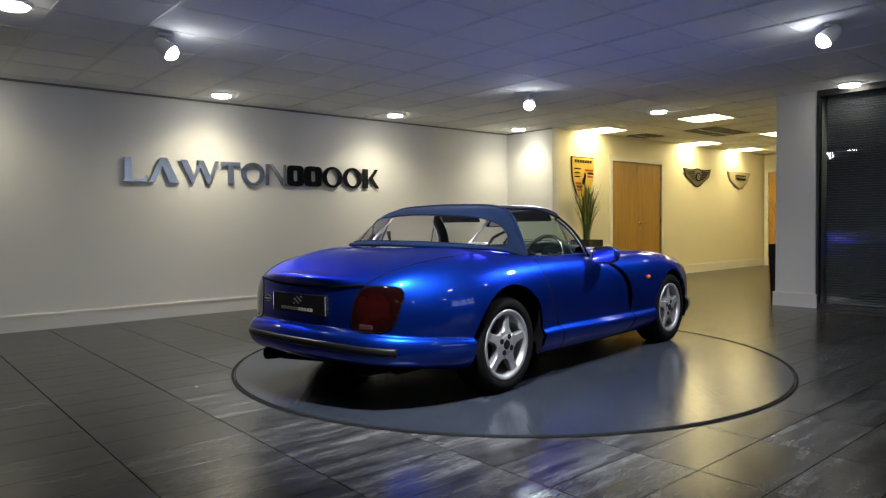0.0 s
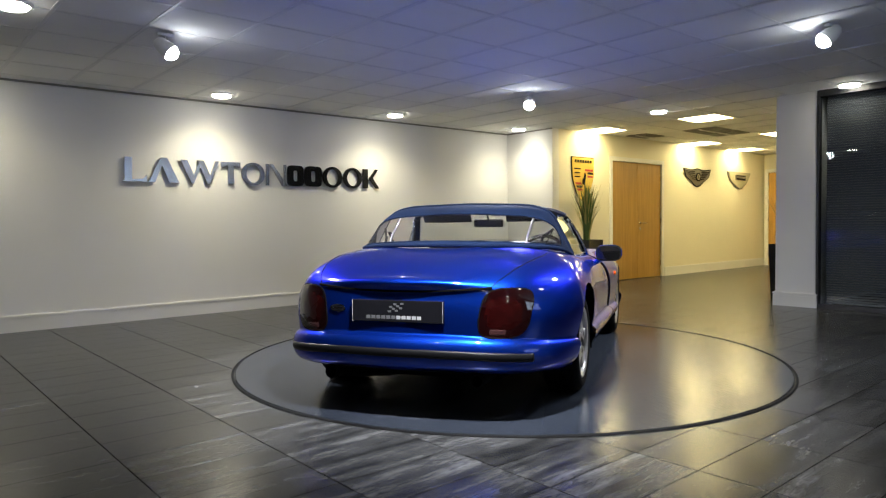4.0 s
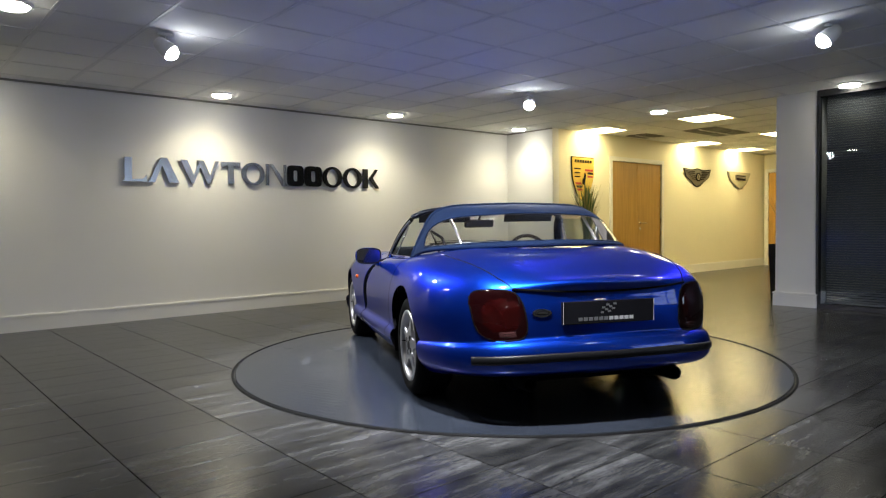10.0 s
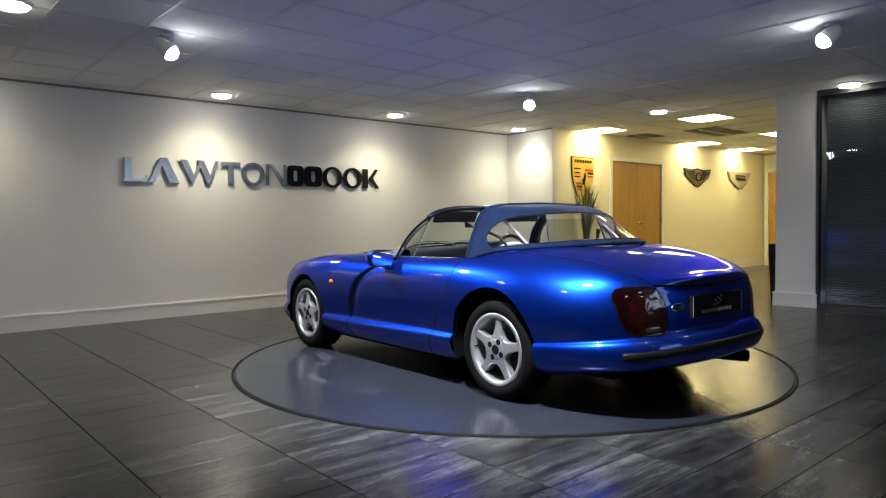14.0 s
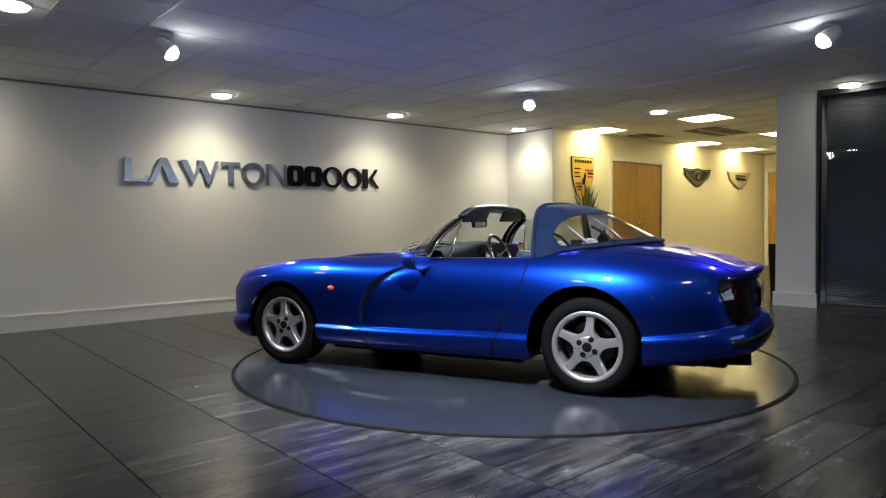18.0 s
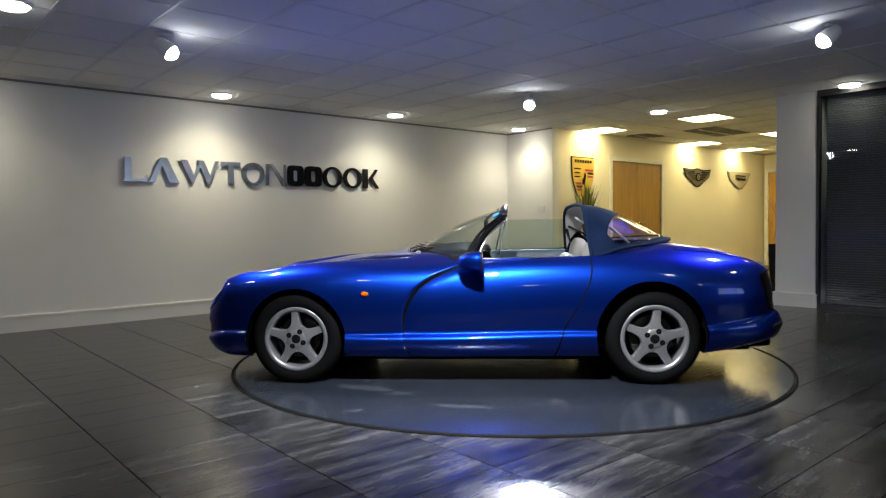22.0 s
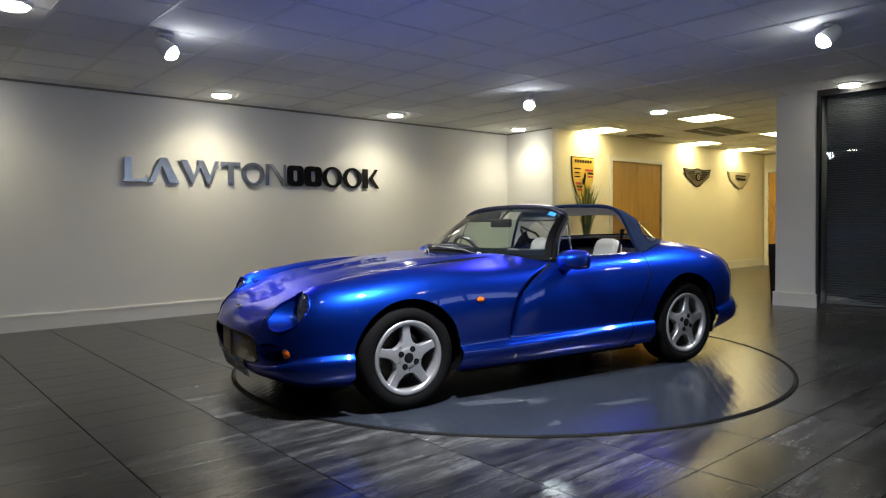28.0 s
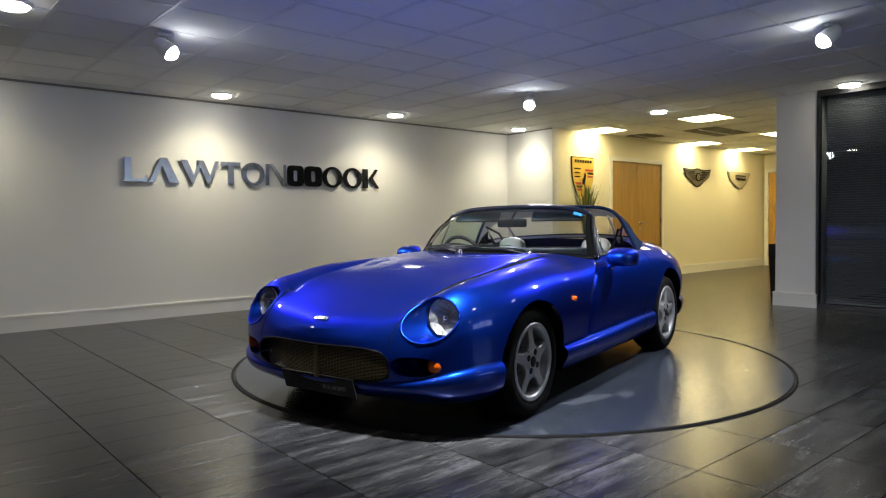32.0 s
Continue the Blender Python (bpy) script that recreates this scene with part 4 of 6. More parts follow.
# rails of the body from nose to tail, each (x, y, z): the loft runs through them
RAILS = {
    "centre": [(1.83, 0, 0.548), (1.755, 0, 0.575), (1.66, 0, 0.606), (1.55, 0, 0.6436), (1.4, 0, 0.696), (1.14, 0, 0.758), (0.8, 0, 0.804), (0.42, 0, 0.824), (-0.1, 0, 0.832), (-0.6, 0, 0.85), (-1.14, 0, 0.885), (-1.52, 0, 0.862), (-1.792, 0, 0.8), (-1.932, 0, 0.755), (-2.006, 0, 0.745), (-2.044, 0, 0.737)],
    "inner": [(1.862, 0, 0.53), (1.795, 0.13, 0.56), (1.71, 0.22, 0.592), (1.58, 0.28, 0.6388), (1.42, 0.3, 0.692), (1.14, 0.32, 0.752), (0.8, 0.33, 0.802), (0.42, 0.34, 0.824), (-0.1, 0.35, 0.825), (-0.6, 0.36, 0.842), (-1.14, 0.36, 0.88), (-1.52, 0.36, 0.857), (-1.792, 0.34, 0.795), (-1.932, 0.29, 0.75), (-2.015, 0.17, 0.737), (-2.049, 0, 0.728)],
    "valley": [(1.885, 0, 0.505), (1.83, 0.23, 0.53), (1.75, 0.39, 0.575), (1.61, 0.47, 0.6343), (1.44, 0.51, 0.7), (1.14, 0.53, 0.747), (0.8, 0.54, 0.792), (0.42, 0.55, 0.812), (-0.1, 0.58, 0.806), (-0.6, 0.61, 0.822), (-1.14, 0.6, 0.86), (-1.52, 0.58, 0.835), (-1.792, 0.54, 0.775), (-1.932, 0.46, 0.728), (-2.023, 0.26, 0.708), (-2.048, 0, 0.7)],
    "crest": [(1.9, 0, 0.475), (1.865, 0.29, 0.49), (1.79, 0.5, 0.55), (1.65, 0.625, 0.6734), (1.46, 0.67, 0.7203), (1.14, 0.69, 0.764), (0.8, 0.7, 0.777), (0.42, 0.695, 0.77), (-0.1, 0.715, 0.785), (-0.6, 0.735, 0.802), (-1.14, 0.735, 0.82), (-1.52, 0.715, 0.785), (-1.784, 0.66, 0.735), (-1.916, 0.58, 0.69), (-2.002, 0.32, 0.666), (-2.019, 0, 0.66)],
    "shoulder": [(1.91, 0, 0.445), (1.885, 0.315, 0.45), (1.82, 0.555, 0.47), (1.7, 0.715, 0.58), (1.49, 0.79, 0.65), (1.14, 0.825, 0.7), (0.8, 0.825, 0.72), (0.42, 0.805, 0.722), (-0.1, 0.805, 0.735), (-0.6, 0.825, 0.745), (-1.14, 0.835, 0.74), (-1.52, 0.815, 0.7), (-1.767, 0.735, 0.65), (-1.912, 0.625, 0.63), (-2.006, 0.34, 0.62), (-2.027, 0, 0.615)],
    "waist": [(1.913, 0, 0.36), (1.895, 0.325, 0.36), (1.835, 0.575, 0.37), (1.71, 0.745, 0.43), (1.5, 0.84, 0.47), (1.14, 0.89, 0.52), (0.8, 0.885, 0.54), (0.42, 0.868, 0.55), (-0.1, 0.862, 0.555), (-0.6, 0.875, 0.56), (-1.14, 0.898, 0.55), (-1.52, 0.865, 0.53), (-1.767, 0.765, 0.53), (-1.92, 0.635, 0.54), (-2.015, 0.35, 0.545), (-2.035, 0, 0.545)],
    "crease": [(1.886, 0, 0.256), (1.868, 0.325, 0.258), (1.815, 0.58, 0.285), (1.7, 0.75, 0.33), (1.5, 0.838, 0.345), (1.14, 0.88, 0.338), (0.8, 0.868, 0.325), (0.42, 0.85, 0.325), (-0.1, 0.846, 0.332), (-0.6, 0.852, 0.342), (-1.14, 0.878, 0.35), (-1.52, 0.845, 0.38), (-1.767, 0.755, 0.405), (-1.932, 0.625, 0.425), (-2.019, 0.345, 0.445), (-2.038, 0, 0.447)],
    "ledge": [(1.888, 0, 0.243), (1.872, 0.33, 0.245), (1.828, 0.592, 0.266), (1.713, 0.768, 0.305), (1.51, 0.862, 0.318), (1.14, 0.9, 0.312), (0.8, 0.893, 0.3), (0.42, 0.888, 0.3), (-0.1, 0.882, 0.306), (-0.6, 0.882, 0.316), (-1.14, 0.895, 0.325), (-1.52, 0.868, 0.355), (-1.775, 0.782, 0.38), (-1.953, 0.65, 0.4), (-2.06, 0.36, 0.418), (-2.085, 0, 0.42)],
    "sill": [(1.862, 0, 0.204), (1.848, 0.325, 0.206), (1.808, 0.582, 0.222), (1.71, 0.763, 0.24), (1.5, 0.858, 0.25), (1.14, 0.895, 0.25), (0.8, 0.89, 0.25), (0.42, 0.886, 0.25), (-0.1, 0.88, 0.254), (-0.6, 0.878, 0.26), (-1.14, 0.89, 0.268), (-1.52, 0.862, 0.285), (-1.784, 0.785, 0.3), (-1.965, 0.655, 0.315), (-2.077, 0.365, 0.33), (-2.104, 0, 0.332)],
    "under": [(1.77, 0, 0.155), (1.762, 0.29, 0.155), (1.72, 0.53, 0.157), (1.65, 0.7, 0.16), (1.45, 0.78, 0.166), (1.14, 0.815, 0.172), (0.8, 0.82, 0.172), (0.42, 0.825, 0.172), (-0.1, 0.822, 0.174), (-0.6, 0.82, 0.176), (-1.14, 0.82, 0.185), (-1.52, 0.79, 0.2), (-1.742, 0.71, 0.225), (-1.899, 0.59, 0.238), (-1.998, 0.33, 0.25), (-2.023, 0, 0.25)],
}
NAMES = list(RAILS)
R = np.array([RAILS[n] for n in NAMES])                 # rail, station, xyz
step = np.linalg.norm(np.diff(R[5], axis=0), axis=1)
TU = np.concatenate([[0], np.cumsum(np.maximum(step, 0.12))])
FLIP = np.array([1, -1, 1])
ext_t = np.concatenate([[-TU[2], -TU[1]], TU, [2 * TU[-1] - TU[-2], 2 * TU[-1] - TU[-3]]])
SUB = 18
qu = np.concatenate([np.linspace(a, b, SUB, endpoint=False) for a, b in zip(TU, TU[1:])] + [[TU[-1]]])
rails_u = []
for r in R:
    e = np.concatenate([[r[2] * FLIP, r[1] * FLIP], r, [r[-2] * FLIP, r[-3] * FLIP]])
    rails_u.append(cspline(ext_t, e, qu))
rails_u = np.array(rails_u)                             # rail, u, xyz
up = rails_u[:7]
tv = np.array([0, .33, .56, .70, .83, 1.03, 1.24])
ext = np.concatenate([up[2:0:-1] * FLIP, up])
NV = 10
qv = np.concatenate([np.linspace(a, b, NV, endpoint=False) for a, b in zip(tv, tv[1:])] + [[tv[-1]]])
upper = cspline(np.concatenate([[-.56, -.33], tv]), ext, qv)
low = cspline(np.array([0, .045, .11, .24]), rails_u[6:], np.linspace(0, .24, 17))[1:]
GRID = np.concatenate([upper, low]).transpose(1, 0, 2)  # u, v, xyz
NU_, NV_ = GRID.shape[:2]
CREASE_V = len(qv) - 1
GRID[0, :, 1] = GRID[-1, :, 1] = 0
GRID[:, 0, 1] = 0


def door_front(z):
    return np.interp(z, [.17, .25, .32, .455, .54, .613, .66, .70, .735, .760, .785], [.395, .43, .445, .440, .410, .360, .305, .235, .15, .08, -.03])


def door_rear(z):
    return np.interp(z, [.17, .26, .345, .42, .53, .65, .72, .80], [-.515, -.545, -.572, -.612, -.682, -.735, -.750, -.754])


# the bonnet and nose are faired: rows averaged with their neighbours, fading out behind the front axle and at the valley
fair = np.clip((GRID[..., 0] - 0.95) / 0.35, 0, 1) * np.clip((2 * NV + 2 - np.arange(NV_)[None, :]) / 6, 0, 1)
for n in range(90):
    e = np.concatenate([GRID[1:2] * FLIP, GRID, GRID[-2:-1]])
    sm = (e[:-2] + 2 * e[1:-1] + e[2:]) / 4
    if n % 2:
        e = np.concatenate([sm[:, 1:2] * FLIP, sm, sm[:, -2:-1]], axis=1)
        sm = (e[:, :-2] + 2 * e[:, 1:-1] + e[:, 2:]) / 4
    GRID = GRID + (sm - GRID) * fair[..., None]
GRID[0, :, 1] = GRID[-1, :, 1] = 0
GRID[:, 0, 1] = 0

# shut lines: each row of the loft is spaced anew, so that both edges of a gap fall on the same columns
GAPS = np.zeros((NU_ - 1, NV_ - 1), bool)


def gap_width(z):
    return np.interp(z, [.17, .33, .42, .55, .64, .70, .75, .785], [.005, .006, .011, .022, .034, .046, .046, .012])


def crossing(col, fn, start):
    """Where a row meets a line x = fn(z) first, as a broken column number."""
    for i in range(start, NU_ - 1):
        a, b = col[i], col[i + 1]
        if a[1] > 0.60 and a[2] < 0.795 and a[0] > fn(a[2]) and b[0] <= fn(b[2]):
            lo, hi = 0.0, 1.0
            for _ in range(24):
                mid = (lo + hi) / 2
                q = a * (1 - mid) + b * mid
                lo, hi = (mid, hi) if q[0] > fn(q[2]) else (lo, mid)
            return i + lo
    return None


cuts = {}
for j in range(NV_):
    f1 = crossing(GRID[:, j], door_front, 0)
    f2 = crossing(GRID[:, j], lambda z: door_front(z) - gap_width(z), 0)
    r1 = crossing(GRID[:, j], door_rear, 0)
    r2 = crossing(GRID[:, j], lambda z: door_rear(z) - 0.010, 0)
    if None not in (f1, f2, r1, r2):
        cuts[j] = (f1, f2, r1, r2)
mean = np.mean(list(cuts.values()), axis=0)
I0, K0 = int(round(mean[0])), int(round(mean[2]))
marks = [0, I0, I0 + 2, K0, K0 + 1, NU_ - 1]
for j in range(NV_):
    near = min(cuts, key=lambda q: abs(q - j))
    away = min(1.0, abs(near - j) / 14) ** 0.5
    at = [(1 - away) * c + away * m for c, m in zip(cuts[near], marks[1:5])]
    q = np.interp(np.arange(NU_), marks, [0] + at + [NU_ - 1])
    k = np.minimum(q.astype(int), NU_ - 2)
    f = (q - k)[:, None]
    GRID[:, j] = GRID[k, j] * (1 - f) + GRID[k + 1, j] * f
    if j in cuts and j + 1 in cuts:
        GAPS[I0:I0 + 2, j] = GAPS[K0:K0 + 1, j] = True
# the door's leading edge tucks in behind the front wing
behind = door_front(GRID[..., 2]) - GRID[..., 0]
side = (GRID[..., 1] > 0.64) & (GRID[..., 2] < 0.79)
tuck = np.where(side & (behind > 0.0008) & (behind < 0.17), 0.027 * (1 - behind / 0.17) ** 2, 0) * np.clip((GRID[..., 2] - 0.30) / 0.12, 0.15, 1) * np.clip((0.80 - GRID[..., 2]) / 0.05, 0, 1)
GRID[..., 1] -= tuck
# a sunk channel along the bonnet's edge, on the valley rail
BV = 2 * NV
for i in range(NU_):
    p, q = GRID[i, BV].copy(), GRID[i, BV + 1].copy()
    if 0.42 < p[0] < 1.60:
        w = float(np.interp(p[0], [.42, .85, 1.2, 1.45, 1.60], [.003, .021, .022, .016, .008]))
        d = np.linalg.norm(q - p)
        GRID[i, BV + 1] = p + (q - p) * min(0.95, w / d)
        for k in range(-10, 7):
            GRID[i, BV + k, 2] -= 1.45 * w * math.exp(-((k - 0.5) / (1.2 if k < 1 else 2.4)) ** 2) * (0.20 if k < 1 else 0.95)
        if i < NU_ - 1:
            GAPS[i, BV] = True

du, dv = np.gradient(GRID, axis=0), np.gradient(GRID, axis=1)
NORM = np.cross(dv, du)
NORM /= np.maximum(np.linalg.norm(NORM, axis=2, keepdims=True), 1e-9)
if NORM[NU_ // 2, CREASE_V // 2, 1] < 0:
    NORM = -NORM


def on_side(x, z, lift=0.0):
    """The flank at (x, z): a point on it, lifted along its normal."""
    m = (GRID[..., 1] > 0.45)
    d = np.where(m, (GRID[..., 0] - x) ** 2 + (GRID[..., 2] - z) ** 2, 9)
    near = np.argsort(d, axis=None)[:4]
    w = 1 / (d.flat[near] + 1e-7)
    w /= w.sum()
    p, n = (GRID.reshape(-1, 3)[near] * w[:, None]).sum(0), (NORM.reshape(-1, 3)[near] * w[:, None]).sum(0)
    return Vector((x, p[1], z)) + lift * Vector(n), Vector(n).normalized()


def on_top(x, y, lift=0.0):
    m = (NORM[..., 2] > 0.15)
    d = np.where(m, (GRID[..., 0] - x) ** 2 + (GRID[..., 1] - abs(y)) ** 2, 9)
    near = np.argsort(d, axis=None)[:4]
    w = 1 / (d.flat[near] + 1e-7)
    w /= w.sum()
    p, n = (GRID.reshape(-1, 3)[near] * w[:, None]).sum(0), (NORM.reshape(-1, 3)[near] * w[:, None]).sum(0)
    s = 1 if y >= 0 else -1
    n = Vector((n[0], s * n[1], n[2]))
    return Vector((x, y, p[2])) + lift * n, n.normalized()


def on_end(y, z, front, lift=0.0):
    """The nose or the tail at (y, z)."""
    m = (GRID[..., 0] > 1.4) if front else (GRID[..., 0] < -1.68)
    d = np.where(m, (GRID[..., 1] - abs(y)) ** 2 + (GRID[..., 2] - z) ** 2, 9)
    if front is False:
        d = np.where(GRID[..., 0] > -1.68, 9, d)
    near = np.argsort(d, axis=None)[:4]
    w = 1 / (d.flat[near] + 1e-7)
    w /= w.sum()
    p, n = (GRID.reshape(-1, 3)[near] * w[:, None]).sum(0), (NORM.reshape(-1, 3)[near] * w[:, None]).sum(0)
    s = 1 if y >= 0 else -1
    n = Vector((n[0], s * n[1], n[2]))
    return Vector((p[0], y, z)) + lift * n, n.normalized()


# ---- panels: which faces belong to what
C = (GRID[:-1, :-1] + GRID[1:, :-1] + GRID[1:, 1:] + GRID[:-1, 1:]) / 4
cx, cy, cz = C[..., 0], C[..., 1], C[..., 2]
vi = np.arange(NV_ - 1)[None, :] * np.ones((NU_ - 1, 1))
PANEL = np.full(cx.shape, "shell", dtype=object)
screen_x = lambda y: 0.46 - 0.80 * np.asarray(y) ** 2
hood_x = lambda y: -1.42 + 1.22 * np.abs(np.asarray(y)) ** 2
PANEL[(vi < BV) & (cz > 0.462) & ((cx < 1.58) | (cy < 0.475)) & (cx > screen_x(cy)) & (cx > 0.2)] = "bonnet"
PANEL[(cx >= 1.58) & (vi < CREASE_V) & (cz > 0.462) & (cy < 0.475)] = "bonnet"
PANEL[(cx < -1.40) & (cy < np.interp(-cx, [1.4, 1.85, 2.04], [0.66, 0.55, 0.46])) & (cz > 0.680)] = "boot_lid"
doors = (cy > 0.60) & (cz < 0.80) & (cx < door_front(cz)) & (cx > door_rear(cz))
PANEL[doors] = "door"
PANEL[GAPS & (cy > 0.55) & (vi != BV) & (cx > 0 - 0.2)] = "door_gap"
PANEL[GAPS & (cy > 0.55) & (vi != BV) & (cx < -0.4)] = "rear_gap"
PANEL[GAPS & (vi == BV)] = "bonnet_gap"
PANEL[(cx < screen_x(cy) - 0.01) & (cx > hood_x(cy) + 0.01) & (cy < 0.715 + 0.02 * (cx < -0.4)) & (cz > 0.72)] = ""
ARCHES = [(AXLE, HUB_Z, 0.328), (-1.120, 0.312, 0.342)]
for ax, az, ar in ARCHES:
    PANEL[(cy > 0.55) & (np.hypot(cx - ax, cz - az) < ar)] = ""
grille = lambda y, z: (np.abs(y) / 0.462) ** 5.5 + (np.abs(z - 0.338 - 0.015 * np.abs(y)) / 0.086) ** 3.6
PANEL[(cx > 1.65) & (grille(cy, cz) < 1)] = ""
HY, HZ, HRY, HRZ = 0.612, 0.566, 0.130, 0.104
lampfit = lambda y, z: ((y - HY) / HRY) ** 2 + ((z - HZ) / HRZ) ** 2
PANEL[(cx > 1.45) & (lampfit(cy, cz) < 1)] = ""
DY, DZ = 0.575, 0.352
ductfit = lambda y, z: (np.abs(y - DY) / 0.104) ** 2.4 + (np.abs(z - DZ) / 0.047) ** 2.4
PANEL[(cx > 1.45) & (ductfit(cy, cz) < 1)] = ""
def tailfit(y, z):
    return (np.abs(y - 0.563 - 0.16 * (z - 0.562)) / 0.122) ** 3.4 + (np.abs(z - 0.562) / 0.126) ** 3.4
PANEL[(cx < -1.66) & (tailfit(cy, cz) < 1)] = "tail_light"

# edges of the openings are drawn on to their true curves
def snap(inside, target):
    a = np.zeros((NU_ + 1, NV_ + 1), int)
    a[1:-1, 1:-1] = inside
    n_in = a[:-1, :-1] + a[1:, :-1] + a[1:, 1:] + a[:-1, 1:]
    b = np.zeros((NU_ + 1, NV_ + 1), int)
    b[1:-1, 1:-1] = 1
    n_all = b[:-1, :-1] + b[1:, :-1] + b[1:, 1:] + b[:-1, 1:]
    for i, j in zip(*np.nonzero((n_in > 0) & (n_in < n_all))):
        GRID[i, j] = target(GRID[i, j].copy())
    return

def to_circle(ax, az, ar):
    def f(p):
        d = math.hypot(p[0] - ax, p[2] - az)
        p[0], p[2] = ax + (p[0] - ax) * ar / d, az + (p[2] - az) * ar / d
        return p
    return f

def to_curve(fn, y0, z0):
    def f(p):
        if p[1] < 1e-6:
            lo, hi = 0.3, 3.0
            for _ in range(30):
                mid = (lo + hi) / 2
                lo, hi = (mid, hi) if fn(p[1], z0 + (p[2] - z0) * mid) < 1 else (lo, mid)
            p[2] = z0 + (p[2] - z0) * lo
            return p
        lo, hi = 0.3, 3.0
        for _ in range(30):
            mid = (lo + hi) / 2
            lo, hi = (mid, hi) if fn(y0 + (p[1] - y0) * mid, z0 + (p[2] - z0) * mid) < 1 else (lo, mid)
        p[1], p[2] = y0 + (p[1] - y0) * lo, z0 + (p[2] - z0) * lo
        return p
    return f

for ax, az, ar in ARCHES:
    snap((cy > 0.55) & (np.hypot(cx - ax, cz - az) < ar), to_circle(ax, az, ar))
snap((cx > 1.65) & (grille(cy, cz) < 1), to_curve(grille, 0.0, 0.338))
snap((cx > 1.45) & (lampfit(cy, cz) < 1), to_curve(lampfit, HY, HZ))
snap((cx > 1.45) & (ductfit(cy, cz) < 1), to_curve(ductfit, DY, DZ))
snap(PANEL == "tail_light", to_curve(tailfit, 0.563, 0.562))


def panel(name, which, sides, material, parent, label="", lift=0.0):
    """One body panel cut out of the loft, with the loft's own smooth normals."""
    verts, norms, faces = [], [], []
    mask = PANEL == which
    for s in sides:
        base, index = len(verts), {}
        for i, j in zip(*np.nonzero(mask)):
            quad = []
            for a, b in ((i, j), (i + 1, j), (i + 1, j + 1), (i, j + 1)):
                if (a, b) not in index:
                    index[a, b] = len(verts)
                    p, n = GRID[a, b] + lift * NORM[a, b], NORM[a, b]
                    verts.append((p[0], s * p[1], p[2]))
                    norms.append((n[0], s * n[1], n[2]))
                quad.append(index[a, b])
            faces.append(quad if s < 0 else quad[::-1])
    me = bpy.data.meshes.new(name)
    me.from_pydata(verts, [], faces)
    me.polygons.foreach_set("use_smooth", [True] * len(me.polygons))
    me.normals_split_custom_set_from_vertices(norms)
    me.materials.append(material)
    ob = new(name, me)
    ob.parent = parent
    if label:
        ob["label"] = label
    return ob


shell = panel("body_shell", "shell", (1, -1), M_PAINT, car, "metallic blue painted wings and nose")
bonnet = panel("bonnet", "bonnet", (1, -1), M_PAINT, car)
boot = panel("boot_lid", "boot_lid", (1, -1), M_PAINT, car)
door_l = panel("door", "door", (1,), M_PAINT, car, "metallic blue door with a swept leading edge")
door_r = panel("door", "door", (-1,), M_PAINT, car, "metallic blue door with a swept leading edge")


def strip(points, normals, width, bm=None, thick=0.0015):
    """A narrow band along points on a surface; width may be a list."""
    bm = bm or bmesh.new()
    n = len(points)
    ws = width if isinstance(width, (list, tuple)) else [width] * n
    rows = []
    for k in range(n):
        d = (points[min(k + 1, n - 1)] - points[max(k - 1, 0)]).normalized()
        s = d.cross(normals[k]).normalized() * ws[k] / 2
        lift = normals[k] * thick
        rows.append([bm.verts.new(points[k] - s - lift), bm.verts.new(points[k] - s * 0.7 + lift), bm.verts.new(points[k] + s * 0.7 + lift), bm.verts.new(points[k] + s - lift)])
    for a, b in zip(rows, rows[1:]):
        for j in range(3):
            bm.faces.new((a[j], a[j + 1], b[j + 1], b[j]))
    return bm


def curve_pts(ctrl, n):
    t = np.linspace(0, 1, len(ctrl))
    return cspline(t, np.array(ctrl), np.linspace(0, 1, n))


# ---- shut lines
# leading gap: black faces stand for the shade behind the wing's edge
for s, host in ((1, door_l), (-1, door_r)):
    panel("leading_gap_shade", "door_gap", (s,), M_GAP, host)
    panel("trailing_gap", "rear_gap", (s,), M_GAP, host)
for s in (1, -1):
    panel("bonnet_gap", "bonnet_gap", (s,), M_GAP, bonnet)
for s in (1, -1):
    ctrl = curve_pts([(1.57, .512), (1.66, .495), (1.75, .475), (1.815, .462)], 16)
    line = [on_top(float(x), s * float(y), 0.0012) for x, y in ctrl]
    line += [on_end(s * float(y), float(z), True, 0.0012) for y, z in ((.458, .465), (.456, .445), (.455, .425))]
    part("nose_gap", strip([p for p, _ in line], [n for _, n in line], 0.005), M_GAP, bonnet)
    ctrl = curve_pts([(-1.30, .66), (-1.42, .652), (-1.62, .615), (-1.82, .560), (-1.93, .510), (-1.985, .465)], 30)
    line = [on_top(float(x), s * float(y), 0.0012) for x, y in ctrl]
    part("boot_gap", strip([p for p, _ in line], [n for _, n in line], 0.006), M_GAP, boot)
lip_y = np.linspace(-0.50, 0.50, 51)
lip_x = np.polyval(np.polyfit(lip_y, [on_end(float(y), 0.672, False)[0].x for y in lip_y], 4), lip_y)
line = [(Vector((x - 0.003, y, 0.671 + 0.022 * (y / 0.5) ** 2)), Vector((-1, 0.9 * y, 0)).normalized()) for x, y in zip(lip_x, lip_y)]
# dark strip paints in the shade under the boot lip, along its shut line
part("lip_gap_shade", strip([p for p, _ in line], [n for _, n in line], 0.013), M_GAP, boot)

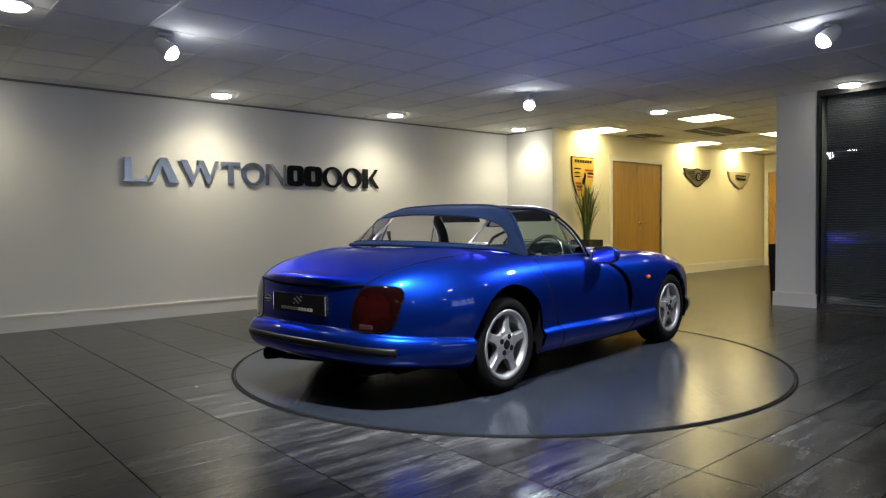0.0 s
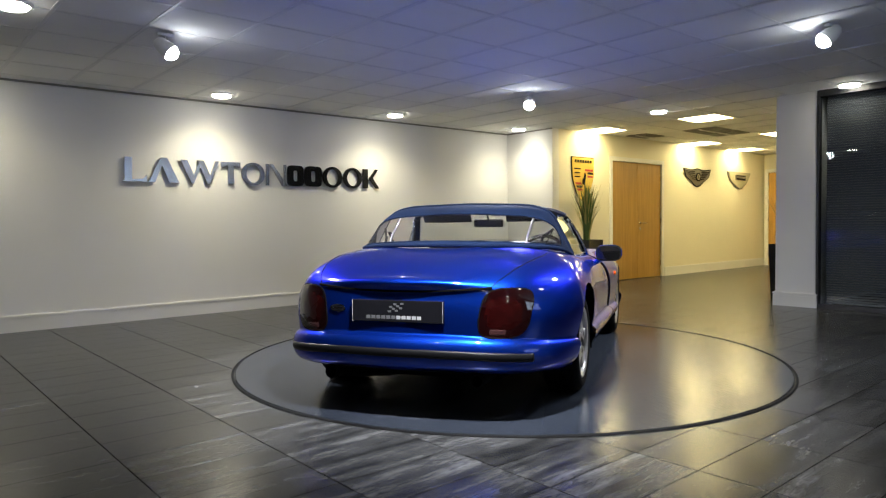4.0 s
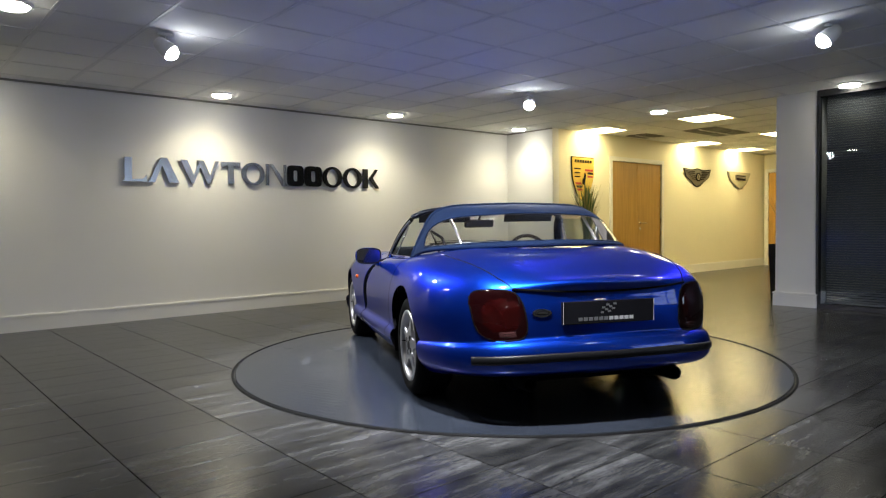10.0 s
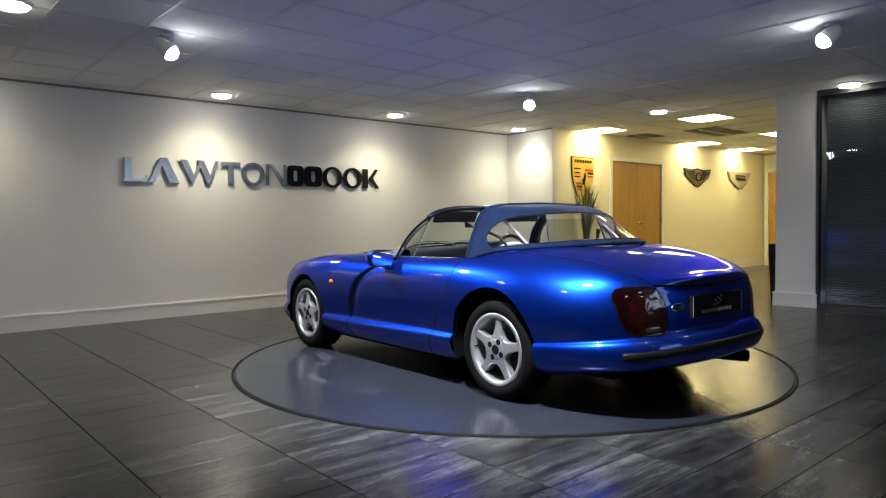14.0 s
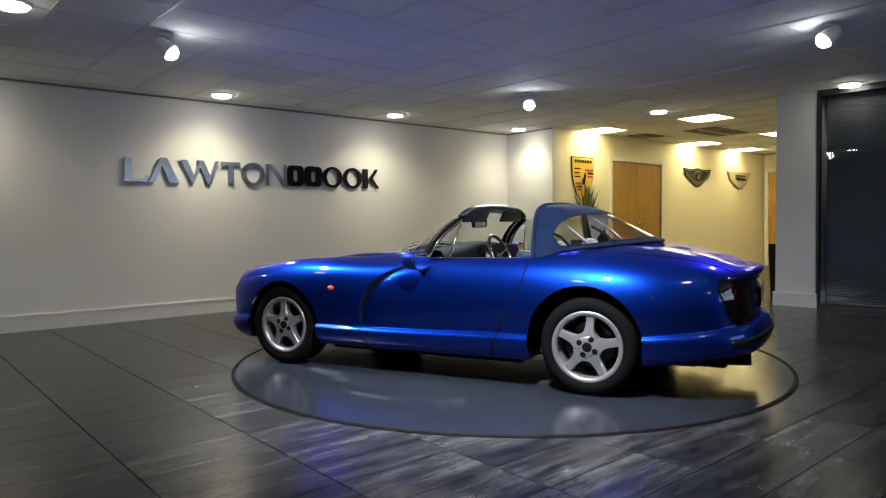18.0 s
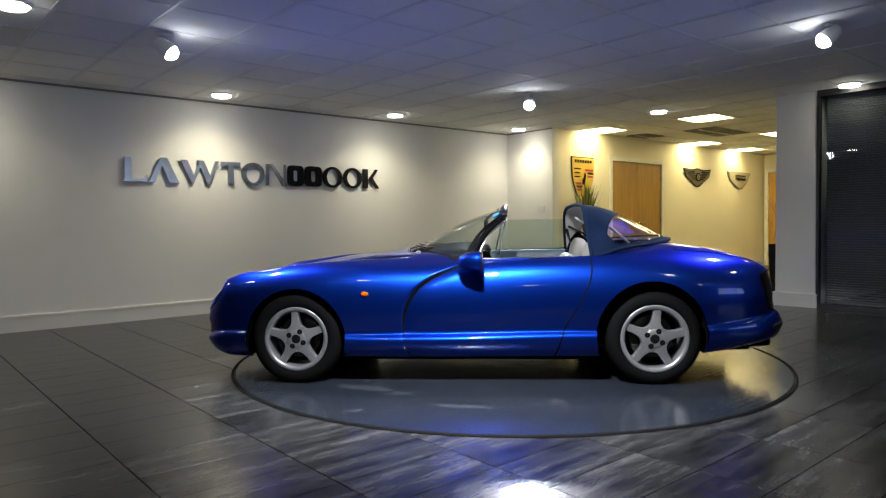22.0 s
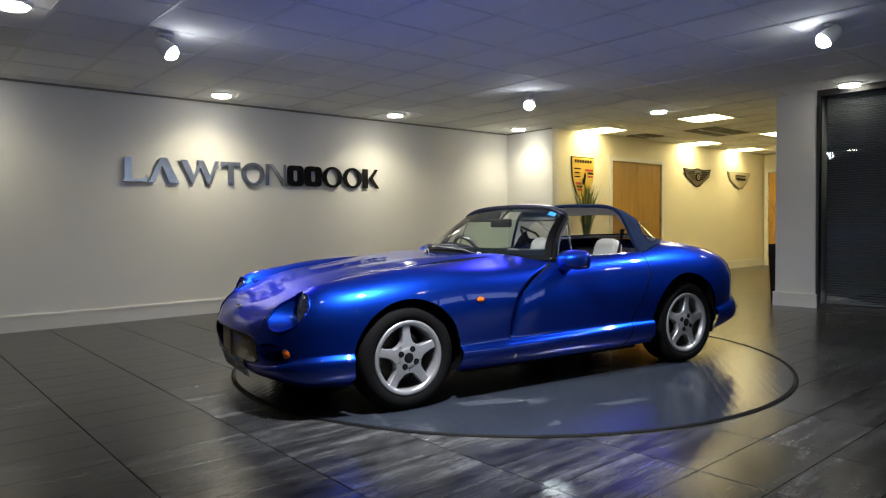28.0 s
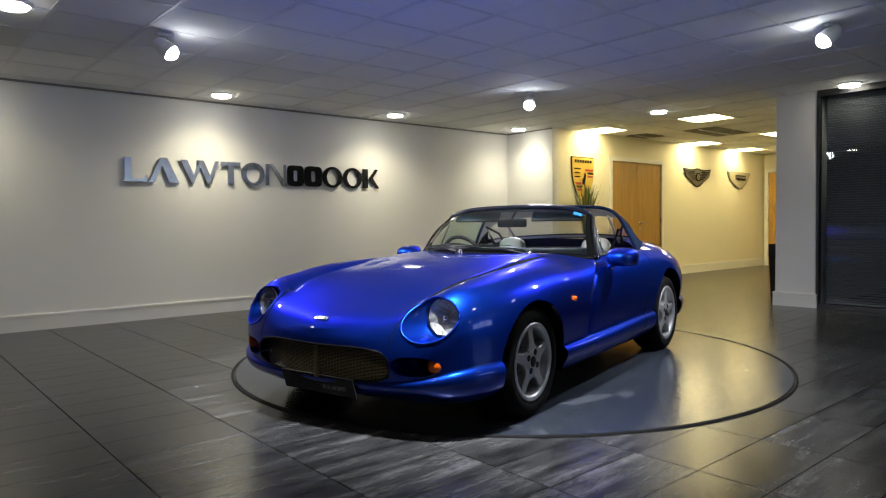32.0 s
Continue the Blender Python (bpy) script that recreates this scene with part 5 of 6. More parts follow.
# ---- wheel arches, floor pan and inner tub
for s in (1, -1):
    for ax, az, ar in ARCHES:
        bm, rows = bmesh.new(), []
        for k in range(41):
            a = radians(-20 + 220 * k / 40)
            x, z = ax + ar * math.cos(a), az + ar * math.sin(a)
            p, n = on_side(x, max(z, 0.26), 0.0)
            p.y -= 0.020
            z = max(z, 0.185)
            rows.append([bm.verts.new((x, s * p.y, z)), bm.verts.new((x, s * (p.y - 0.012), z)), bm.verts.new((ax + (ar + 0.015) * math.cos(a), s * (p.y - 0.03), max(az + (ar + 0.015) * math.sin(a), 0.18))), bm.verts.new((ax + (ar + 0.02) * math.cos(a), s * 0.52, max(az + (ar + 0.02) * math.sin(a), 0.175)))])
        for a, b in zip(rows, rows[1:]):
            for j in range(3):
                bm.faces.new((a[j], a[j + 1], b[j + 1], b[j]))
        part("wheel_arch", bm, M_GAP, car, smooth=True)
        part("inner_arch", boxes(((ax - 0.34, s * 0.50, 0.17), (ax + 0.34, s * 0.52, 0.62))), M_GAP, car)
# unseen flat pan, set low to block light passing beneath the car
part("floor_pan", boxes(((-1.70, -0.48, 0.150), (1.66, 0.48, 0.20)), ((-0.70, -0.77, 0.145), (0.74, 0.77, 0.199))), M_GAP, car)
part("rear_valance", boxes(((-1.96, -0.45, 0.235), (-1.66, 0.45, 0.27)), ((-1.68, -0.5, 0.17), (-1.64, 0.5, 0.36))), M_GAP, car)
bm = bmesh.new()
tube(bm, [(-1.0, 0.0, 0.15), (-1.6, 0.25, 0.16), (-1.85, 0.45, 0.20)], 0.05, 12)
part("silencer", bm, M_GAP, car)
for s in (1, -1):
    part("exhaust_pipe", lathe(bmesh.new(), [(0.030, 0.0), (0.036, 0.0), (0.038, 0.02), (0.038, 0.30), (0.030, 0.30)], 24, pose(-2.00, s * 0.42, 0.210, 0, 93, 0), close=True), M_GAP, car, "blackened twin exhaust tip", smooth=True)

# ---- wheels
def wheel(x, s, rim_r):
    """Outer face looks to the side s."""
    hub = 0.838
    m = pose(x, s * hub, HUB_Z, 0, 0, 0 if s > 0 else 180) @ pose(0, 0, 0, -90)   # local z points outwards
    rim = part("wheel", lathe(bmesh.new(), [(rim_r - 0.034, -0.19), (rim_r - 0.006, -0.19), (rim_r - 0.012, -0.10), (rim_r - 0.012, -0.02), (rim_r, 0.006), (rim_r + 0.001, 0.014), (rim_r - 0.006, 0.018), (rim_r - 0.022, 0.014), (rim_r - 0.030, 0.004), (rim_r - 0.032, -0.06), (rim_r - 0.034, -0.12)], 72, close=True), M_ALLOY, car, "five-spoke silver alloy wheel", smooth=True)
    rim.matrix_local = m
    prof = [(0.62, -0.205), (0.80, -0.205), (0.93, -0.195), (0.985, -0.175), (1.0, -0.14), (1.0, -0.05), (0.985, -0.018), (0.95, 0.008), (0.86, 0.022), (0.78, 0.020)]
    pts = [(r * TYRE_R, z) for r, z in prof] + [(rim_r + 0.002, 0.012), (rim_r - 0.004, 0.0), (rim_r - 0.01, -0.19)]
    tyre = part("tyre", lathe(bmesh.new(), pts, 96), M_TYRE, rim, "black low-profile tyre", smooth=True)
    bm = bmesh.new()
    for k in range(60):
        a = 2 * math.pi * k / 60
        q = Matrix.Rotation(a, 4, "Z")
        for zc, w in ((-0.165, 0.02), (-0.115, 0.032), (-0.068, 0.032), (-0.028, 0.018)):
            start = len(bm.verts)
            box(bm, (TYRE_R - 0.004, -0.011, zc - w / 2), (TYRE_R + 0.003 - (0.005 if abs(zc + 0.096) > 0.06 else 0), 0.011, zc + w / 2))
            bm.verts.ensure_lookup_table()
            bmesh.ops.transform(bm, matrix=q, verts=bm.verts[start:])
    tagged(part("tread", bm, M_TYRE, rim), kind="stuff")
    # spokes: narrow in the middle, flaring into hub and rim
    spokes = bmesh.new()
    prof_r = [0.030, 0.060, 0.0705, 0.074, 0.079, 0.087, 0.098, 0.115, 0.145, rim_r - 0.029]
    prof_w = [0.0215, 0.0435, 0.0510, 0.0450, 0.0395, 0.0340, 0.0298, 0.0266, 0.0246, 0.0250]
    prof_z = [0.009, 0.009, 0.0085, 0.0082, 0.0078, 0.007, 0.006, 0.0045, 0.002, 0.004]
    for k in range(5):
        q = Matrix.Rotation(2 * math.pi * k / 5 + radians(-87 if x > 0 else -96), 4, "Z")
        rows = []
        for r, w, z in zip(prof_r, prof_w, prof_z):
            rows.append([spokes.verts.new(q @ Vector((r, yy, zz))) for yy, zz in ((-w, z - 0.045), (-w, z - 0.006), (-w + 0.004, z), (0, z + 0.001), (w - 0.004, z), (w, z - 0.006), (w, z - 0.045))])
        for a, b in zip(rows, rows[1:]):
            for j in range(6):
                spokes.faces.new((a[j], a[j + 1], b[j + 1], b[j]))
    bmesh.ops.recalc_face_normals(spokes, faces=spokes.faces)
    part("spokes", spokes, M_ALLOY, rim)
    part("hub", lathe(bmesh.new(), [(0.001, 0.011), (0.040, 0.0115), (0.062, 0.010), (0.070, 0.000), (0.072, -0.05)], 40), M_ALLOY, rim, smooth=True)
    part("centre_cap", lathe(bmesh.new(), [(0.001, 0.014), (0.023, 0.0145), (0.029, 0.0125), (0.030, 0.009)], 28), M_TRIM, rim, "black centre cap", smooth=True)
    for k in range(4):
        a = math.pi / 4 + k * math.pi / 2 + 0.3
        part("wheel_bolt", lathe(bmesh.new(), [(0.001, 0.0128), (0.012, 0.0128), (0.0172, 0.0120), (0.0176, 0.009)], 14, pose(0.052 * math.cos(a), 0.052 * math.sin(a), 0)), M_TRIM, rim)
    part("brake_disc", lathe(bmesh.new(), [(0.06, -0.085), (0.135, -0.085), (0.135, -0.105), (0.06, -0.105)], 40, close=True), M_DISC, rim)
    bm = bmesh.new()
    for k in range(7):
        a = radians(-20 + 12 * k)
        start = len(bm.verts)
        box(bm, (0.09, -0.014, -0.115), (0.148, 0.014, -0.062), 0.004)
        bm.verts.ensure_lookup_table()
        bmesh.ops.transform(bm, matrix=Matrix.Rotation(a, 4, "Z"), verts=bm.verts[start:])
    part("caliper", bm, M_DISC, rim)
    part("backing_plate", lathe(bmesh.new(), [(0.001, -0.15), (rim_r - 0.035, -0.15)], 40), M_GAP, rim)
    part("valve", cyl(bmesh.new(), 0.004, 0.003, 0.03, pose(rim_r - 0.035, 0.0, -0.004), 8), M_TRIM, rim)
    return rim


for s in (1, -1):
    wheel(AXLE, s, 0.207)
    wheel(-AXLE, s, 0.213)

# ---- lamps
for s in (1, -1):
    # headlamp: a bowl in body colour down to a round lamp
    rim_n = 48
    bm, rows = bmesh.new(), []
    LX, LY, LZ, LR = 1.655, 0.640, 0.572, 0.091
    outer = []
    for k in range(rim_n):
        a = 2 * math.pi * k / rim_n
        y, z = HY + HRY * 0.995 * math.cos(a), HZ + HRZ * 0.995 * math.sin(a)
        d = np.where(GRID[..., 0] > 1.45, (GRID[..., 1] - y) ** 2 + (GRID[..., 2] - z) ** 2, 9)
        near = np.argsort(d, axis=None)[:2]
        g = GRID.reshape(-1, 3)[near].mean(0)
        outer.append(Vector((g[0] - 0.001, y, z)))
    for f in (0.0, 0.15, 0.45, 0.8, 1.0):
        ring = []
        for k in range(rim_n):
            a = 2 * math.pi * k / rim_n
            inner = Vector((LX - 0.012, LY + LR * math.cos(a), LZ + LR * math.sin(a)))
            p = outer[k].lerp(inner, f)
            p.x -= 0.040 * math.sin(math.pi * f)
            ring.append(bm.verts.new((p.x, s * p.y, p.z)))
        rows.append(ring)
    for a, b in zip(rows, rows[1:]):
        for k in range(rim_n):
            bm.faces.new((a[k], a[(k + 1) % rim_n], b[(k + 1) % rim_n], b[k]))
    bmesh.ops.recalc_face_normals(bm, faces=bm.faces)
    pod = part("headlamp_pod", bm, M_PAINT, car, "blue recess round the headlamp", smooth=True)
    bead = tube(bmesh.new(), [(p.x + 0.001, s * p.y, p.z) for p in outer + outer[:1]], 0.0065, 8)
    part("pod_rim", bead, M_PAINT, pod, "raised blue bead round the recess", smooth=True)
    m = pose(LX, s * LY, LZ, 0, 90 - 6, s * 6)
    part("lamp_ring", lathe(bmesh.new(), [(LR + 0.004, -0.02), (LR + 0.004, 0.001), (LR + 0.001, 0.004), (LR - 0.003, 0.001), (LR - 0.003, -0.02)], 48, m), M_CHROME, pod, "chrome lamp ring", smooth=True)
    bowl = lathe(bmesh.new(), [(0.001, -0.040), (0.015, -0.038), (0.03, -0.034), (0.043, -0.028), (0.055, -0.022), (0.065, -0.014), (0.075, -0.008), (LR - 0.004, 0.0)], 26, m)
    rng = random.Random(3)
    for v in bowl.verts:
        v.co.x += rng.uniform(-0.0045, 0.0045)
    part("reflector", bowl, M_REFLECTOR, pod)
    part("bulb", lathe(bmesh.new(), [(0.001, 0.0), (0.012, -0.004), (0.014, -0.02), (0.012, -0.056)], 16, m), M_CHROME, pod, smooth=True)
    part("lamp_glass", lathe(bmesh.new(), [(0.001, 0.030), (0.03, 0.027), (0.055, 0.018), (0.070, 0.008), (LR - 0.002, -0.002)], 40, m), M_LAMPGLASS, pod, "clear domed headlamp glass", smooth=True)
    # side repeater
    p, n = on_side(0.681, 0.583, 0.004)
    mm = Matrix.Translation((p.x, s * p.y, p.z)) @ pose(0, 0, 0, -90 if s > 0 else 90) @ Matrix.Diagonal((0.026, 0.017, 0.014, 1))
    bm = bmesh.new()
    bmesh.ops.create_uvsphere(bm, u_segments=20, v_segments=12, radius=1.0, matrix=mm)
    part("side_indicator", bm, M_AMBER, car, "small amber side indicator", smooth=True)
    # front indicator in a round recess
    bm, rows = bmesh.new(), []
    loop = []
    for k in range(rim_n):
        a = 2 * math.pi * k / rim_n
        c_, s_ = math.cos(a), math.sin(a)
        r = (abs(c_) ** 2.4 + abs(s_) ** 2.4) ** (-1 / 2.4)
        y, z = DY + 0.104 * r * c_, DZ + 0.047 * r * s_
        g, _ = on_end(y, z, True, 0.0)
        loop.append(Vector((g.x - 0.002, y, z)))
    for f in (0.0, 0.25, 0.6, 1.0):
        rows.append([bm.verts.new((p.x + (1.700 - p.x) * f, s * (p.y + (0.615 - p.y) * 0.25 * f * f), p.z + (DZ - p.z) * 0.25 * f * f)) for p in loop])
    for a, b in zip(rows, rows[1:]):
        for k in range(rim_n):
            bm.faces.new((a[k], a[(k + 1) % rim_n], b[(k + 1) % rim_n], b[k]))
    bm.faces.new(rows[-1])
    bmesh.ops.recalc_face_normals(bm, faces=bm.faces)
    duct = part("indicator_recess", bm, M_PAINT, car, "dark blue air duct beside the indicator", smooth=True)
    part("duct_back", prism(bmesh.new(), [(math.cos(2 * math.pi * k / 24) * 0.040, math.sin(2 * math.pi * k / 24) * 0.075) for k in range(24)], 0.004, pose(1.704, s * 0.585, DZ, 0, 90, 0)), M_GAP, duct)
    mm = pose(1.746, s * 0.653, 0.353, 0, 90, s * 26)
    part("front_indicator", lathe(bmesh.new(), [(0.001, 0.038), (0.022, 0.035), (0.037, 0.023), (0.043, 0.004), (0.043, -0.015)], 28, mm), M_AMBER, car, "round amber front indicator", smooth=True)
    # tail lamp cluster
    tl = panel("tail_light", "tail_light", (s,), M_TAIL, car, "smoked red tail light wrapping round the corner", lift=0.003)
    for yc, zc, ry, rz, power, mat, nm in ((0.556, 0.560, 0.090, 0.086, 2.8, M_TAILBRIGHT, "red_reflector"), (0.530, 0.466, 0.040, 0.016, 5.0, M_REVERSE, "reversing_lamp")):
        bm, rows = bmesh.new(), []
        for f in (0.02, 0.25, 0.5, 0.75, 0.92, 1.0):
            ring = []
            for k in range(28):
                c_, s_ = math.cos(2 * math.pi * k / 28), math.sin(2 * math.pi * k / 28)
                r = f * (abs(c_) ** power + abs(s_) ** power) ** (-1 / power)
                ring.append(bm.verts.new(on_end(s * (yc + ry * r * c_), zc + rz * r * s_, False, 0.0030 + 0.0022 * (1 - f ** 4))[0]))
            rows.append(ring)
        for a, b in zip(rows, rows[1:]):
            for k in range(28):
                bm.faces.new((a[k], a[(k + 1) % 28], b[(k + 1) % 28], b[k]))
        part(nm, bm, mat, tl, smooth=True)
    # dark seal round the cluster
    loop = []
    for k in range(49):
        a = 2 * math.pi * k / 48
        f = 1.0
        c_, s_ = math.cos(a), math.sin(a)
        r = (abs(c_) ** 3.4 + abs(s_) ** 3.4) ** (-1 / 3.4)
        z = 0.562 + 0.126 * r * s_
        y = 0.563 + 0.16 * (z - 0.562) + 0.122 * r * c_
        loop.append(on_end(s * y, z, False, 0.002))
    part("seal", strip([p for p, _ in loop], [n for _, n in loop], 0.008), M_GAP, tl)

# ---- grille, plates, badges, rubbing strip
bm = bmesh.new()
for z in np.linspace(0.250, 0.426, 26):
    half = 0.46 * max(0.0, 1 - (abs(z - 0.338) / 0.088) ** 3.6) ** (1 / 5.5)
    if half < 0.1:
        continue
    pts = [(1.886 - 0.22 * (y ** 2) - 0.45 * abs(y) ** 4, y, z + 0.015 * abs(y)) for y in np.linspace(-half, half, 25)]
    tube(bm, pts, 0.0022, 5)
grille_ob = part("grille", bm, M_MESH, car, "dark bronze mesh grille")
bm = bmesh.new()
for k in range(46):
    y = -0.45 + k * 0.02
    hz = 0.088 * max(0.0, 1 - (abs(y) / 0.462) ** 5.5) ** (1 / 3.6)
    if hz > 0.02:
        x = 1.882 - 0.22 * (y ** 2) - 0.45 * abs(y) ** 4
        tube(bm, [(x, y, 0.338 + 0.015 * abs(y) - hz), (x, y, 0.338 + 0.015 * abs(y) + hz)], 0.0016, 4)
part("grille_wires", bm, M_MESH, grille_ob)
part("grille_strut", boxes(((1.886, -0.011, 0.252), (1.898, 0.011, 0.424)), bevel=0.003), M_MESH, grille_ob)
part("grille_backing", boxes(((1.70, -0.44, 0.22), (1.72, 0.44, 0.46))), M_GAP, grille_ob)
bm = bmesh.new()
ring = []
for k in range(73):
    a = 2 * math.pi * k / 72
    c_, s_ = math.cos(a), math.sin(a)
    lo, hi = 0.0, 1.0
    for _ in range(24):
        mid = (lo + hi) / 2
        lo, hi = (mid, hi) if grille(mid * c_, 0.338 + mid * s_) < 1 else (lo, mid)
    y, z = lo * c_, 0.338 + lo * s_
    ring.append(on_end(y, z, True, 0.0)[0] - Vector((0.004, 0, 0)))
tube(bm, ring, 0.007, 8)
part("grille_rim", bm, M_TRIM, grille_ob, smooth=True)

tilt = pose(1.889, -0.006, 0.268, 0, 17, 0)          # the plate hangs from its top edge and leans back below
plate = part("front_plate", sink(boxes(((-0.003, -0.260, -0.110), (0.003, 0.260, 0.0)), bevel=0.002), tilt), M_PLATE_DARK, car, "dark dealer show plate on the nose")
part("plate_edge", sink(boxes(((0.0033, -0.258, -0.004), (0.0045, 0.258, -0.001)), ((0.0033, 0.2555, -0.108), (0.0045, 0.2585, -0.004))), tilt), M_PRINT, plate)
for k in range(5):
    part("print_bar", sink(boxes(((0.0033, 0.03 + k * 0.034, -0.078), (0.0042, 0.056 + k * 0.034, -0.056))), tilt), M_GREYPRINT, plate)

PX = -2.041
rear_plate = part("rear_plate", boxes(((PX - 0.004, -0.260, 0.508), (PX + 0.02, 0.260, 0.624)), bevel=0.003), M_PLATE_DARK, car, "dark dealer show plate on the tail")
for k in range(11):
    w, y = (0.023, 0.175 - k * 0.029)
    part("print_bar", boxes(((PX - 0.0052, y - w, 0.525), (PX - 0.0044, y, 0.543))), M_PRINT if k > 5 else M_GREYPRINT, rear_plate)
for i in range(4):
    for j in range(4):
        if (i + j) % 2 == 0:
            y, z = 0.05 - i * 0.020 - 0.004 * j, 0.560 + j * 0.012 + 0.002 * i
            part("print_square", boxes(((PX - 0.0052, y - 0.018, z), (PX - 0.0044, y, z + 0.010))), M_GREYPRINT, rear_plate)
part("plate_edge", boxes(((PX - 0.0060, -0.2585, 0.510), (PX - 0.0042, -0.2568, 0.622)), ((PX - 0.0060, 0.2572, 0.510), (PX - 0.0042, 0.2585, 0.622))), M_PRINT, rear_plate)
p, n = on_end(0.361, 0.571, False, 0.002)
mm = Matrix.Translation(p) @ n.to_track_quat("Z", "Y").to_matrix().to_4x4()
oval = part("tail_badge", lathe(bmesh.new(), [(0.001, 0.003), (0.85, 0.003), (0.86, 0.005), (1.0, 0.004), (1.0, 0.0)], 36, mm @ Matrix.Diagonal((0.050, 0.021, 1, 1))), M_CHROME, car, "small oval chrome badge", smooth=False)
part("badge_field", lathe(bmesh.new(), [(0.001, 0.0042), (0.80, 0.0042), (0.80, 0.003)], 36, mm @ Matrix.Diagonal((0.050, 0.021, 1, 1))), M_TRIM, oval)
part("badge_bar", sink(boxes(((-0.030, -0.0035, 0.004), (0.030, 0.0035, 0.0055))), mm), M_CHROME, oval)
p, n = on_top(1.835, -0.01, 0.003)
ax_y = Vector((0, 1, 0))
ax_x = ax_y.cross(n).normalized()
mm = Matrix.Translation(p) @ Matrix((ax_x, ax_y, ax_x.cross(ax_y))).transposed().to_4x4()
badge = part("nose_badge", sink(boxes(((-0.012, -0.045, 0), (0.012, 0.045, 0.003)), bevel=0.001), mm), M_CHROME, car, "small silver nose badge")
for k in (-1, 0, 1):
    part("badge_notch", sink(boxes(((-0.008, k * 0.03 - 0.004, 0.003), (0.008, k * 0.03 + 0.004, 0.0042))), mm), M_TRIM, badge)

# black rubbing strip round the rear bumper
bm = bmesh.new()
path = []
for q in np.linspace(TU[13] - 0.06, TU[15], 40):
    a = cspline(ext_t, np.concatenate([[R[8][2] * FLIP, R[8][1] * FLIP], R[8], [R[8][-2] * FLIP, R[8][-3] * FLIP]]), [q])[0]
    b = cspline(ext_t, np.concatenate([[R[7][2] * FLIP, R[7][1] * FLIP], R[7], [R[7][-2] * FLIP, R[7][-3] * FLIP]]), [q])[0]
    path.append(Vector(a * 0.72 + b * 0.28))
full = path + [Vector((p.x, -p.y, p.z)) for p in path[-2::-1]]
tube(bm, full, 0.0135, 10, flat=1.75)
part("bumper_strip", bm, M_TRIM, car, "black rubber bumper strip", smooth=True)

# ---- windscreen
def screen_base(y):
    return Vector((0.445 - 0.80 * y * y, y, 0.822 - 0.085 * y * y))


def screen_top(y):
    """y runs to the lower corner's 0.725; the header is narrower."""
    f = y / 0.725
    return Vector((-0.222 + 0.022 * f * f, 0.600 * f, 1.140 - 0.026 * f * f - 0.045 * abs(f) ** 7))


bm, rows = bmesh.new(), []
for k in range(15):
    w = k / 14
    rows.append([bm.verts.new(screen_base(y).lerp(screen_top(y), w) + Vector((0.030, 0, 0.022)) * math.sin(math.pi * w)) for y in np.linspace(-0.725, 0.725, 41)])
for a, b in zip(rows, rows[1:]):
    for k in range(40):
        bm.faces.new((a[k], a[k + 1], b[k + 1], b[k]))
screen = part("windscreen", bm, M_SCREEN, car, "raked clear windscreen", smooth=True)


def rail(y, w):
    return screen_base(y).lerp(screen_top(y), w) + Vector((0.030, 0, 0.022)) * math.sin(math.pi * w)


bm = bmesh.new()
tube(bm, [screen_top(y) + Vector((-0.012, 0, 0.004)) for y in np.linspace(-0.725, 0.725, 41)], 0.024, 12, flat=0.72)
part("header_rail", bm, M_NAVYTRIM, screen, "dark blue header rail", smooth=True)
for s in (1, -1):
    bm = bmesh.new()
    tube(bm, [rail(s * 0.728, w) + Vector((-0.016, 0, -0.008)) for w in np.linspace(-0.02, 1.0, 16)], 0.018, 10)
    part("screen_pillar", bm, M_INK, screen, "black windscreen pillar", smooth=True)
    bm = bmesh.new()
    tube(bm, [rail(s * 0.735, w) + Vector((-0.036, s * 0.006, -0.012)) for w in np.linspace(0.02, 0.98, 16)], 0.0085, 8)
    part("pillar_trim", bm, M_CHROME, screen, "chrome pillar strip", smooth=True)
    bm = bmesh.new()
    top, low = rail(s * 0.735, 0.90) + Vector((-0.05, 0, -0.02)), Vector((-0.170, s * 0.716, 0.786))
    tube(bm, [top, top.lerp(low, 0.5), low], 0.0065, 8)
    part("quarterlight_bar", bm, M_CHROME, screen, "chrome quarterlight bar", smooth=True)
    bm = bmesh.new()
    a, b, c = top, low, rail(s * 0.735, 0.05) + Vector((-0.05, 0, -0.01))
    bm.faces.new([bm.verts.new(v) for v in (a, b, c)])
    part("quarterlight", bm, M_SCREEN, screen, "small triangular quarterlight pane")
bm = bmesh.new()
tube(bm, [screen_base(y) + Vector((0.012, 0, 0.002)) for y in np.linspace(-0.72, 0.72, 41)], 0.012, 8, flat=0.6)
part("screen_seal", bm, M_GAP, screen, smooth=True)
bm, rows = bmesh.new(), []
for w in (0.0, 0.03, 0.055):
    rows.append([bm.verts.new(rail(y, w) + Vector((0.003, 0, 0.003))) for y in np.linspace(-0.72, 0.72, 41)])
for a, b in zip(rows, rows[1:]):
    for k in range(40):
        bm.faces.new((a[k], a[k + 1], b[k + 1], b[k]))
part("lower_border", bm, M_INK, screen, "black border along the foot of the glass", smooth=True)
bm, rows = bmesh.new(), []
for w in (0.87, 0.93, 0.985):
    rows.append([bm.verts.new(rail(y, w) + Vector((-0.003, 0, -0.002))) for y in np.linspace(-0.66, 0.66, 31)])
for a, b in zip(rows, rows[1:]):
    for k in range(30):
        bm.faces.new((a[k], a[k + 1], b[k + 1], b[k]))
part("sun_band", bm, M_SUNBAND, screen, "dark tinted band along the screen top", smooth=True)
